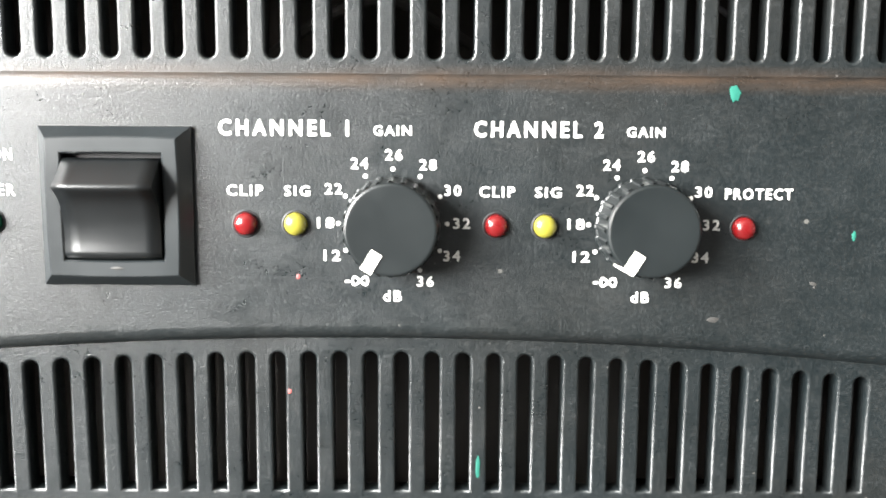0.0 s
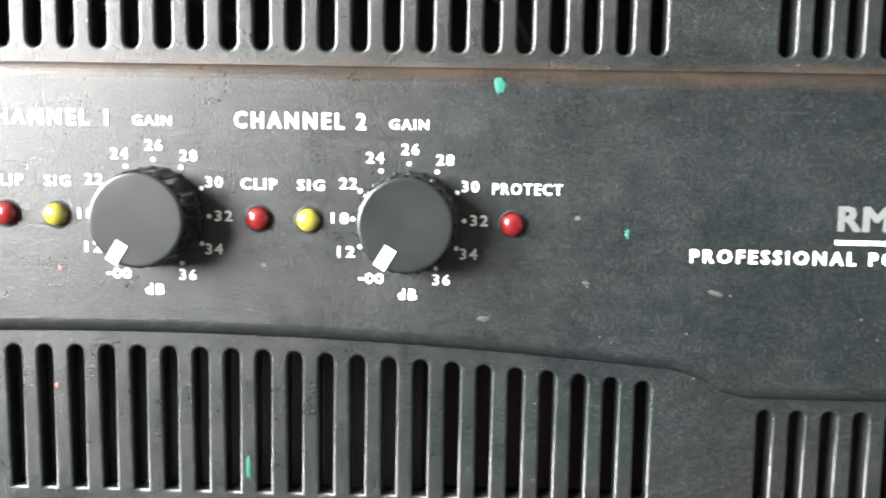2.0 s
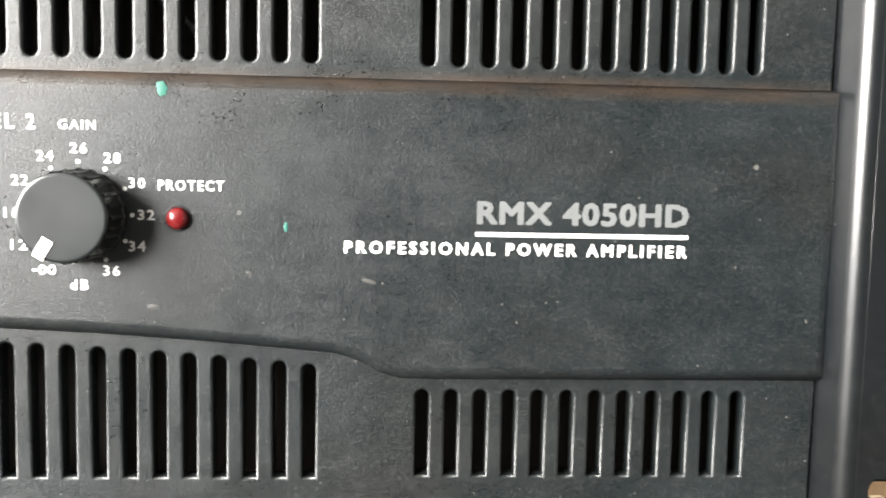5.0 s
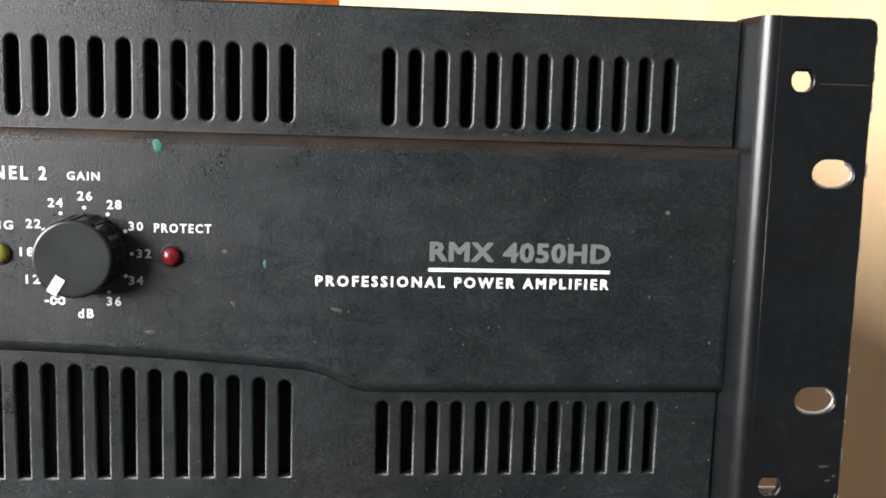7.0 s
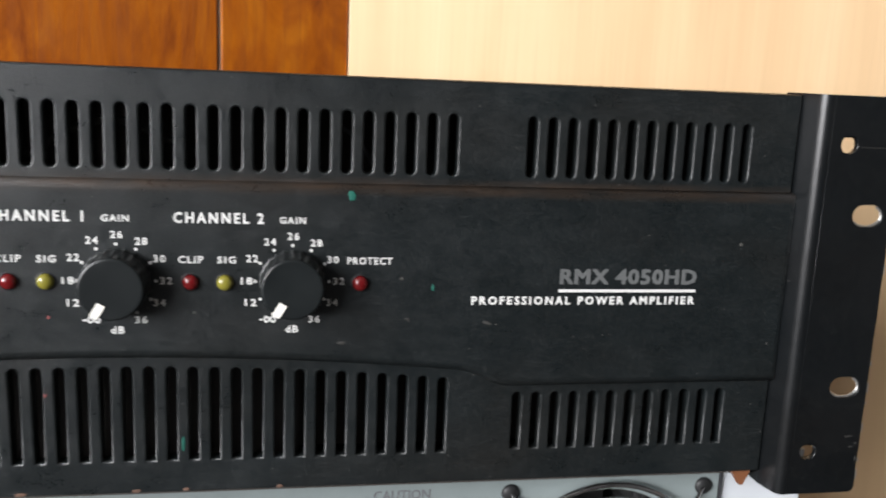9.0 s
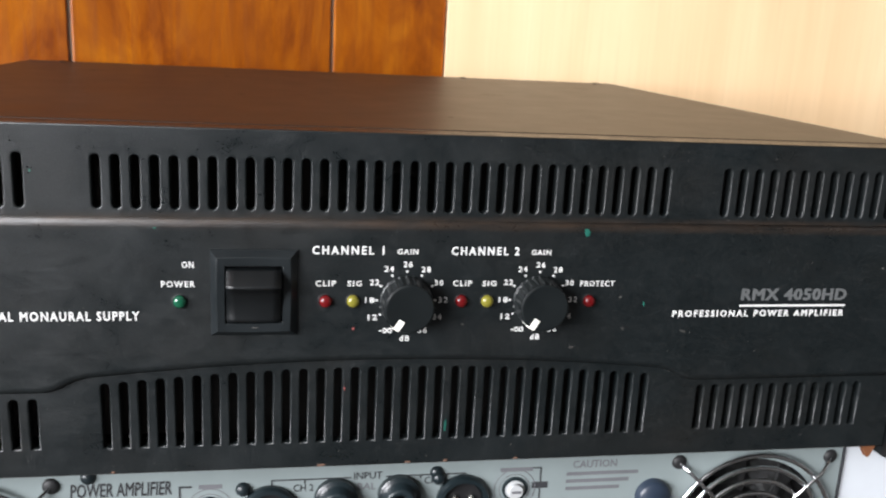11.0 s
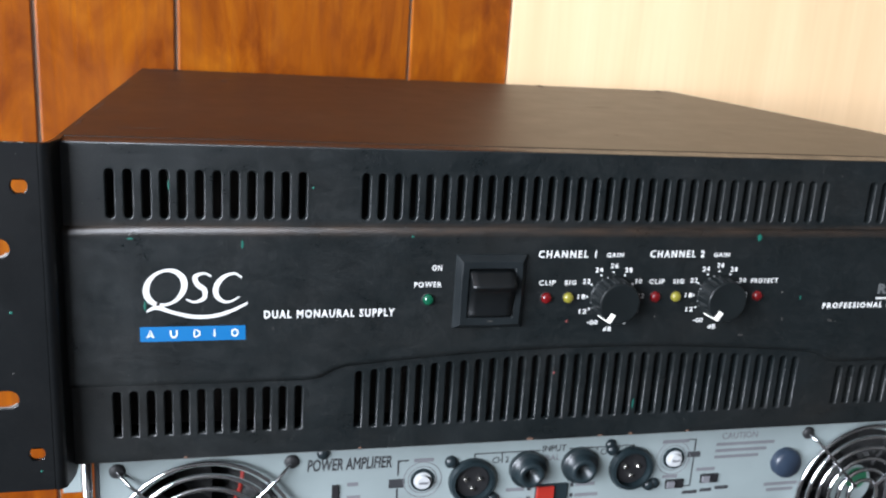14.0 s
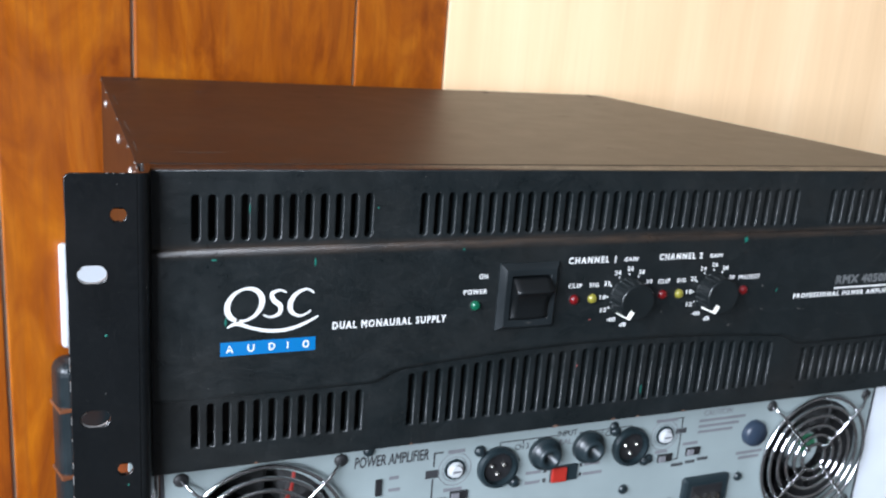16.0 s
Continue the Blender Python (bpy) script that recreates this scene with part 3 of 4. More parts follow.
def ear(side):
    xo, y = 0.2413, EAR_Y[side]
    z0, z1 = 0.0003, 0.1322
    t = 0.0020
    # outer skin of the section in x-y, from the case to the rim
    bend = [(0.2161 - 0.0035 * math.cos(u), y + 0.0035 - 0.0035 * math.sin(u)) for u in np.linspace(radians(18), radians(90), 12)]
    sec = [(0.2112, 0.0120), (0.2112, 0.0030)] + bend + [(0.2168, y)]
    # the flat with its holes
    x_flat = sec[-1][0]

    def oval(xm, zm, w, h, n=9):
        rr = h / 2
        d = w / 2 - rr
        return [(xm + d + rr * math.cos(a), zm + rr * math.sin(a)) for a in np.linspace(-math.pi / 2, math.pi / 2, n)] + [
            (xm - d - rr * math.cos(a), zm - rr * math.sin(a)) for a in np.linspace(-math.pi / 2, math.pi / 2, n)]

    rim = [(x_flat, z0), (xo - 0.002, z0), (xo - 0.0006, z0 + 0.0006), (xo, z0 + 0.002)]
    rim += [(xo - random.uniform(0, 0.00025), z) for z in np.linspace(0.01, 0.122, 16)]
    rim += [(xo, z1 - 0.002), (xo - 0.0006, z1 - 0.0006), (xo - 0.002, z1), (x_flat, z1)]
    holes = [oval(0.2329, 0.0948, 0.0106, 0.0070), oval(0.2329, 0.0377, 0.0106, 0.0070), oval(0.2234, 0.11705, 0.0056, 0.0058), oval(0.2226, 0.01545, 0.0056, 0.0058)]
    bm = plate([rim] + holes, y, t, 0.00025, 1)
    skin = []
    for z in (z0, z1):
        skin.append([bm.verts.new((x, yy, z)) for x, yy in sec])
        inner = [(0.2132, 0.0120), (0.2132, 0.0030)] + [(x + 0.0014, yy + 0.0016) for x, yy in bend] + [(0.2175, y + t)]
        skin.append([bm.verts.new((x, yy, z)) for x, yy in inner])
    lo, lo_in, hi, hi_in = skin
    for k in range(len(lo) - 1):
        for quad in ((lo[k], lo[k + 1], hi[k + 1], hi[k]), (lo_in[k + 1], lo_in[k], hi_in[k], hi_in[k + 1]),
                     (hi[k], hi[k + 1], hi_in[k + 1], hi_in[k]), (lo[k + 1], lo[k], lo_in[k], lo_in[k + 1])):
            face = bm.faces.new(quad)
            face.smooth = 1 < k < len(lo) - 2 and quad[0] in (lo[k], lo_in[k + 1])
    for line in skin:
        for a, b in zip(line, line[1:]):
            bm.edges.get((a, b)).smooth = False
    if side < 0:
        for v in bm.verts:
            v.co.x = -v.co.x
    bmesh.ops.recalc_face_normals(bm, faces=bm.faces)
    ob = part("rack_ear", bm, STEEL, amp, "black painted steel rack ear with chipped edges and four holes")
    # bare metal showing on the rims of the holes and in scrapes on the edge
    for xm, zm, w, h in ((0.2329, 0.0948, 0.0106, 0.0070), (0.2329, 0.0377, 0.0106, 0.0070)):
        pts = [(side * (xm + 0.0 + (w / 2) * math.cos(a)), y + 0.0010, zm + (h / 2) * math.sin(a)) for a in np.linspace(-2.6, 0.9, 14)]
        part("worn_rim", tube(pts, 0.00042, sides=6), BARE, ob, "bare steel on the rim of a slot")
    for z, h in [(random.uniform(0.003, 0.13), random.uniform(0.0008, 0.004)) for _ in range(12)]:
        part("chip", box(side * xo - 0.0002, side * xo + 0.0002, y + 0.0001, y + 0.0007, z, min(z + h, z1)), BARE, ob, "chipped paint on the edge")
    for x, w in [(random.uniform(x_flat, xo - 0.004), random.uniform(0.0006, 0.003)) for _ in range(6)]:
        part("chip", box(side * x, side * x + side * w, y + 0.0001, y + 0.0006, z1 - 0.0002, z1 + 0.0001), BARE, ob, "chipped paint on the edge")
    return ob


left_ear, right_ear = ear(-1), ear(1)
part("scratch", box(0.2275, 0.2405, EAR_Y[1] - 0.00008, EAR_Y[1] + 0.0001, 0.1163, 0.11645), PALE_CHIP, right_ear, "fine pale scratch")
for x, z, w, h in ((0.2365, 0.0205, 0.003, 0.0007), (0.238, 0.0168, 0.002, 0.0006), (0.2402, 0.0125, 0.0008, 0.002), (0.2395, 0.018, 0.001, 0.0008)):
    blot(x, z, EAR_Y[1] - 0.00005, w, h, PALE_CHIP, right_ear, "scuff", "pale scuff")
blot(-0.2285, 0.0712, EAR_Y[-1] - 0.00005, 0.0011, 0.0012, TEAL, left_ear)
blot(-0.2215, 0.0085, EAR_Y[-1] - 0.00005, 0.0008, 0.0010, TEAL, left_ear)
blot(-0.2290, 0.0480, EAR_Y[-1] - 0.00005, 0.0007, 0.0007, PALE_CHIP, left_ear, "scuff")

# power switch
switch = part("rocker_switch", plate([[(-0.0645, 0.0594), (-0.0355, 0.0594), (-0.0355, 0.0899), (-0.0645, 0.0899)],
                                      [(-0.0595, 0.0640), (-0.0405, 0.0640), (-0.0405, 0.0850), (-0.0595, 0.0850)]], -0.0004, 0.0030, 0.0), SWITCH, amp, "black square power rocker with a bevelled bezel")
bez = bmesh.new()


def ring_of(xm, zm, hx, hz, y, bulge):
    """A closed square with slightly bowed sides."""
    pts = []
    for sx, sz, ex, ez in ((-1, -1, 1, -1), (1, -1, 1, 1), (1, 1, -1, 1), (-1, 1, -1, -1)):
        for k in range(8):
            u = k / 8
            x, z = sx + (ex - sx) * u, sz + (ez - sz) * u
            bow = bulge * 4 * u * (1 - u)
            x, z = (x + bow * x, z) if sx == ex else (x, z + bow * z)
            pts.append((xm + hx * x, y, zm + hz * z))
    return [bez.verts.new(p) for p in pts]


sx, sz = -0.0500, 0.07465
rings = [ring_of(sx, sz, 0.0148, 0.01555, 0.0005, 0.0), ring_of(sx, sz, 0.0148, 0.01555, -0.0008, 0.0), ring_of(sx, sz, 0.01455, 0.01530, -0.0011, 0.0),
         ring_of(sx, sz, 0.0126, 0.0134, -0.0034, 0.022), ring_of(sx, sz, 0.0123, 0.0131, -0.0036, 0.022), ring_of(sx, sz, 0.0099, 0.0106, -0.0036, 0.012), ring_of(sx, sz, 0.0096, 0.0103, -0.0033, 0.012), ring_of(sx, sz, 0.0095, 0.0102, 0.0, 0.012)]
for a, b in zip(rings, rings[1:]):
    for k in range(len(a)):
        bez.faces.new((a[k], a[(k + 1) % len(a)], b[(k + 1) % len(a)], b[k]))
bmesh.ops.recalc_face_normals(bez, faces=bez.faces)
part("bezel", bez, SWITCH, switch, "bevelled square bezel")
part("well", box(sx - 0.0098, sx + 0.0098, -0.0002, 0.0008, sz - 0.0105, sz + 0.0105), SOCKET_DARK, switch)
rk = bmesh.new()
prof = [(0.0094, 0.0010), (0.0094, -0.0036), (0.0088, -0.0046), (0.0066, -0.0070), (0.0050, -0.0090), (0.0046, -0.0094), (0.0042, -0.0095), (0.0038, -0.0093)]
prof += smooth_path([(0.0034, -0.0088), (0.0012, -0.0064), (-0.0024, -0.0049), (-0.0060, -0.0044), (-0.0090, -0.0045)], 4) + [(-0.0097, -0.0041), (-0.0101, -0.0032), (-0.0101, 0.0010)]
cols = []
for u in np.linspace(-1, 1, 7):
    taper = 0.0093
    cols.append([rk.verts.new((sx + u * taper, y + 0.0005 * u * u, sz + z)) for z, y in prof])
for a, b in zip(cols, cols[1:]):
    for k in range(len(prof) - 1):
        rk.faces.new((a[k], a[k + 1], b[k + 1], b[k])).smooth = True
rk.faces.new(cols[0])
rk.faces.new(cols[-1])
bmesh.ops.recalc_face_normals(rk, faces=rk.faces)
part("rocker", rk, ROCKER, switch, "glossy black rocker with a worn ridge")
blot(sx + 0.0005, sz - 0.0118, -0.00375, 0.0026, 0.0007, PALE_CHIP, switch, "scuff", "pale scuff")


# gain knobs
def gain_knob(cx, cz):
    flutes = lambda a, y: 1.0 + 0.016 * (1 if math.cos(24 * a) > 0.1 else -1)  # noqa: E731
    knob = part("gain_knob", lathe([(0.0096, -0.0004), (0.0096, -0.0011), (0.0093, -0.0013), (0.0090, -0.0088)], cx, cz, 192, flutes), KNOB, amp, "black fluted gain knob turned fully down")
    part("cap", lathe([(0.0089, -0.0086), (0.00885, -0.0096), (0.00865, -0.0099), (0.0083, -0.01003), (0.0080, -0.01004), (0, -0.01004)], cx, cz, 64), KNOB, knob, "flat satin cap")
    a = radians(-121)
    d, s = Vector((math.cos(a), 0, math.sin(a))), Vector((-math.sin(a), 0, math.cos(a)))
    bm = bmesh.new()
    line = [(0.0049, -0.0099), (0.0049, -0.01025), (0.0083, -0.01030), (0.0092, -0.0098), (0.0096, -0.0020), (0.0092, -0.0018)]
    sides = [[bm.verts.new(Vector((cx, 0, cz)) + d * r + s * (w * 0.00118) + Vector((0, y, 0))) for r, y in line] for w in (-1, 1)]
    for k in range(len(line) - 1):
        bm.faces.new((sides[0][k], sides[0][k + 1], sides[1][k + 1], sides[1][k]))
    bm.faces.new(sides[0])
    bm.faces.new(sides[1])
    bmesh.ops.recalc_face_normals(bm, faces=bm.faces)
    part("pointer", bm, POINTER, knob, "white pointer line")
    return knob


DX2 = 0.0494
KX, KZ = 0.0038, 0.0715
for cx in (KX, KX + DX2):
    gain_knob(cx, KZ - 0.0002)


# indicator lamps
def indicator(cx, cz, material, label):
    led = part("indicator_light", lathe([(0.00230, 0.0004), (0.00230, -0.0004), (0.00215, -0.0011), (0.0017, -0.0017), (0.0009, -0.0020), (0, -0.0021)], cx, cz, 28), material, amp, label, smooth=True)
    part("rim", lathe([(0.00235, -0.0001), (0.00255, -0.00022), (0.0028, -0.0001), (0.0028, 0.0003)], cx, cz, 28), SOCKET_DARK, led)
    return led


for cx, cz, m, lab in ((-0.0752, 0.0714, GREEN_LED, "unlit green power light"), (-0.0251, 0.0713, RED_LED, "unlit red clip light"), (-0.0153, 0.0713, YELLOW_LED, "unlit yellow signal light"),
                       (0.0242, 0.0712, RED_LED, "unlit red clip light"), (0.0339, 0.0711, YELLOW_LED, "unlit yellow signal light"), (0.0732, 0.0710, RED_LED, "unlit red protect light")):
    indicator(cx, cz, m, lab)

# print on the control strip
YP = -0.00002


def word(text, x0, z0, x1, z1, bold=0.05, spacing=1.05, material=WHITE_INK):
    return lettering(text, x0, z0, x1, z1, YP, material, control_panel, bold, spacing)


for k, dx in enumerate((0.0, DX2)):
    word("CHANNEL 1" if k == 0 else "CHANNEL 2", -0.0301 + dx * 1.006, 0.0885, -0.0047 + dx * 1.004, 0.0917, 0.038, 1.4)
    word("GAIN", dx, 0.0887, 0.0075 + dx, 0.0907, 0.028, 1.25)
    word("CLIP", -0.0288 + dx * 1.004, 0.0768, -0.0216 + dx, 0.0790, 0.028, 1.25)
    word("SIG", -0.0175 + dx * 0.997, 0.0768, -0.0124 + dx, 0.0789, 0.028, 1.25)
    dials = (("26", 4.0, 85.0), ("24", -2.7, 83.3), ("28", 10.7, 83.1), ("22", -7.8, 78.3), ("30", 15.6, 78.1), ("18", -9.4, 71.6), ("32", 17.4, 71.6), ("12", -8.2, 65.1), ("34", 15.5, 65.1), ("36", 10.3, 60.0))
    for text, x, z in dials:
        word(text, (x - 1.7) / 1000 + dx, (z - 1.08) / 1000, (x + 1.7) / 1000 + dx, (z + 1.08) / 1000, 0.028, 1.25)
    word("dB", 0.0019 + dx, 0.0559, 0.0056 + dx, 0.0581, 0.028, 1.25)
    # minus infinity, drawn as a dash and a lying eight
    stroke([(-0.0057 + dx, 0.0599, 0.0005), (-0.0047 + dx, 0.0599, 0.0005)], YP, control_panel, WHITE_INK, "lettering")
    loop = [(-0.0027 + dx + 0.0015 * math.sin(a), 0.0600 + 0.0016 * math.sin(a) * math.cos(a), 0.0005) for a in np.linspace(0, 2 * math.pi, 33)]
    stroke(loop, YP, control_panel, WHITE_INK, "lettering")
    for ang in (90, 120, 60, 150, 30, 180, 0, 210, -30, -60):
        a = radians(ang)
        part("dial_dot", lathe([(0, -0.0001), (0.00046, -0.0001), (0.00046, 0.0)], KX + dx + 0.01075 * math.cos(a), KZ + 0.01075 * math.sin(a), 10), WHITE_INK, control_panel)
word("PROTECT", 0.0692, 0.0767, 0.0826, 0.0789, 0.028, 1.25)
word("ON", -0.0744, 0.0834, -0.0703, 0.0858, 0.028, 1.25)
word("POWER", -0.0813, 0.0765, -0.0701, 0.0788, 0.028, 1.25)
word("DUAL MONAURAL SUPPLY", -0.1400, 0.0645, -0.0888, 0.0679, 0.036, 1.28)
word("RMX 4050HD", 0.1349, 0.0708, 0.1802, 0.0758, 0.046, 1.1, GREY_INK)
part("underline", box(0.1347, 0.1801, -0.0001, 0.0001, 0.0683, 0.0692), WHITE_INK, control_panel)
word("PROFESSIONAL POWER AMPLIFIER", 0.1073, 0.0643, 0.1800, 0.0670, 0.042, 1.4)

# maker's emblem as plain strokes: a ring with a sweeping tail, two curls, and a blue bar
ring = []
for a in np.linspace(-1.9, 2 * math.pi - 1.7, 44):
    w = 0.00105 + 0.00135 * abs(math.cos(a - 0.35)) ** 1.5
    ring.append((-0.1764 + 0.0068 * math.cos(a) + 0.0012 * math.sin(a), 0.0775 + 0.0068 * math.sin(a), w))
emblem = stroke(ring, YP, control_panel, WHITE_INK, "emblem", "white oval emblem with a sweeping tail")
stroke(smooth_path([(-0.1832, 0.0682, 0.0006), (-0.1795, 0.0697, 0.0016), (-0.1735, 0.0676, 0.0014), (-0.1665, 0.0659, 0.0015), (-0.1590, 0.0660, 0.0015), (-0.1520, 0.0681, 0.0013), (-0.1462, 0.0711, 0.0008)], 8), YP - 0.00006, control_panel, WHITE_INK)
stroke(smooth_path([(-0.1597, 0.0818, 0.0007), (-0.1622, 0.0830, 0.0009), (-0.1655, 0.0818, 0.0017), (-0.1648, 0.0788, 0.0020), (-0.1622, 0.0764, 0.0020), (-0.1625, 0.0731, 0.0016), (-0.1660, 0.0717, 0.0009), (-0.1689, 0.0729, 0.0007)], 7), YP, control_panel, WHITE_INK)
stroke(smooth_path([(-0.1484, 0.0812, 0.0008), (-0.1512, 0.0829, 0.0009), (-0.1552, 0.0815, 0.0016), (-0.1578, 0.0780, 0.0021), (-0.1578, 0.0742, 0.0020), (-0.1552, 0.0718, 0.0012), (-0.1522, 0.0719, 0.0008), (-0.1493, 0.0737, 0.0006)], 7), YP, control_panel, WHITE_INK)
bar = part("emblem_bar", box(-0.1858, -0.1470, -0.0001, 0.0001, 0.0561, 0.0620), BLUE_INK, control_panel, "blue bar of the emblem")
EM = 0.00062
for marks in ([(-0.00115, -0.0015), (0.0, 0.0015), (0.00115, -0.0015)], [(-0.0007, -0.0006), (0.0007, -0.0006)], [(0.0074, 0.0015), (0.0074, -0.0006), (0.0081, -0.0014), (0.0089, -0.0014), (0.0096, -0.0006), (0.0096, 0.0015)],
              [(0.0160, -0.0015), (0.0160, 0.0014), (0.0171, 0.0013), (0.0180, 0.0005), (0.0180, -0.0005), (0.0171, -0.0013), (0.0160, -0.0014)], [(0.0235, -0.0015), (0.0235, 0.0015)],
              [(0.0311 + 0.0011 * math.cos(a), 0.0014 * math.sin(a)) for a in np.linspace(0, 2 * math.pi, 17)]):
    stroke([(-0.1821 + x, 0.0591 + z, EM) for x, z in marks], -0.0001, control_panel, WHITE_INK, "emblem_mark")

# dried paint and scuffs on the front
for x, z, w, h, yy in ((0.0701, 0.0974, 0.0023, 0.0034, -0.0001), (0.0952, 0.0696, 0.0009, 0.0019, 0.0), (-0.1483, 0.0943, 0.0012, 0.0036, 0.0), (-0.1884, 0.0965, 0.0022, 0.0009, 0.0),
                       (-0.1838, 0.0705, 0.0010, 0.0040, -0.0001), (-0.0829, 0.0975, 0.0012, 0.0009, -0.0001), (-0.1220, 0.1159, 0.0008, 0.0010, GR), (-0.1747, 0.1162, 0.0007, 0.0040, GR),
                       (0.0213, 0.0205, 0.0010, 0.0052, GR)):
    blot(x, z, yy - 0.00003, w, h, TEAL, control_panel, label="dried teal paint splash")
for x, z, yy in ((-0.0150, 0.0608, 0.0), (-0.0174, 0.0366, GR)):
    blot(x, z, yy - 0.00003, 0.0009, 0.0011, PINK, control_panel, label="dried pink paint splash")
for x, z, w, h in ((0.0876, 0.0599, 0.0016, 0.0008), (0.0880, 0.0592, 0.0006, 0.0005), (0.1126, 0.0585, 0.0034, 0.0010), (0.1155, 0.0580, 0.0007, 0.0006), (-0.1364, 0.0604, 0.0007, 0.0009),
                   (-0.1400, 0.0950, 0.0005, 0.0005), (0.2070, 0.0510, 0.0007, 0.0010), (-0.1960, 0.0560, 0.0006, 0.0006), (-0.1965, 0.0505, 0.0006, 0.0006), (0.1630, 0.0865, 0.0005, 0.0005),
                   (0.0680, 0.0525, 0.0028, 0.0012), (0.1440, 0.0500, 0.0005, 0.0006), (-0.0560, 0.0962, 0.0005, 0.0005), (-0.0930, 0.0935, 0.0004, 0.0005)):
    blot(x, z, -0.00003, w, h, PALE_CHIP, control_panel, "scuff", "pale scuff", random.uniform(-0.3, 0.3))

# ---- the lower amplifier, its back towards the camera ----
low = tagged(empty("rear_facing_amplifier", (0, 0.2, -0.1345)), "silver-grey power amplifier turned back to front, with two fans and sockets", "amplifier")
LY = 0.0220           # its rear panel
FANS = (-0.1625, 0.1655)
FZ = -0.0450


def low_part(name, bm, material, parent=low, label="", smooth=False):
    if parent is low:
        bmesh.ops.translate(bm, verts=bm.verts, vec=(0, -0.2, 0.1345))
    return part(name, bm, material, parent, label, smooth)


fan_holes = [[(fx + 0.0355 * math.cos(a), FZ + 0.0355 * math.sin(a)) for a in np.linspace(0, 2 * math.pi, 48, endpoint=False)] for fx in FANS]
rear = plate([[(-0.2055, -0.1315), (0.2075, -0.1315), (0.2075, 0.0025), (-0.2055, 0.0025)]] + fan_holes, LY, 0.0015, 0.0002, 1)
rear_panel = low_part("rear_panel", rear, SILVER, low, "silver-grey rear panel with black print")
low_part("case", box(-0.2060, 0.2080, LY + 0.045, 0.36, -0.1335, 0.0035), STEEL, low, "black steel case")
low_part("case_top", box(-0.2060, 0.2080, LY + 0.0025, LY + 0.045, 0.0021, 0.0035), STEEL, low)
low_part("case_side", box(-0.2075, -0.2058, LY - 0.0005, LY + 0.045, -0.1335, 0.0035), BLACK_INK, low)
low_part("case_side", box(0.2078, 0.2086, LY - 0.0005, LY + 0.045, -0.1335, 0.0035), BLACK_INK, low)
low_part("foot", box(-0.19, -0.17, 0.06, 0.08, -0.1345, -0.1330), FAN_BLACK, low)
low_part("foot", box(0.17, 0.19, 0.06, 0.08, -0.1345, -0.1330), FAN_BLACK, low)
low_part("foot", box(-0.19, -0.17, 0.32, 0.34, -0.1345, -0.1330), FAN_BLACK, low)
low_part("foot", box(0.17, 0.19, 0.32, 0.34, -0.1345, -0.1330), FAN_BLACK, low)
low_part("flange", box(0.2090, 0.2410, LY + 0.001, LY + 0.003, -0.1300, 0.0030, 0.0005), WHITE_PLASTIC, low, "pale side flange")
low_part("flange", box(-0.2200, -0.2125, LY + 0.001, LY + 0.003, -0.0190, 0.0030, 0.0005), SILVER, low, "pale side flange")
low_part("corner_rod", tube([(-0.2100, LY - 0.001, -0.130), (-0.2100, LY - 0.001, 0.0)], 0.0021, sides=12), CHROME, low, "chrome corner rod", True)


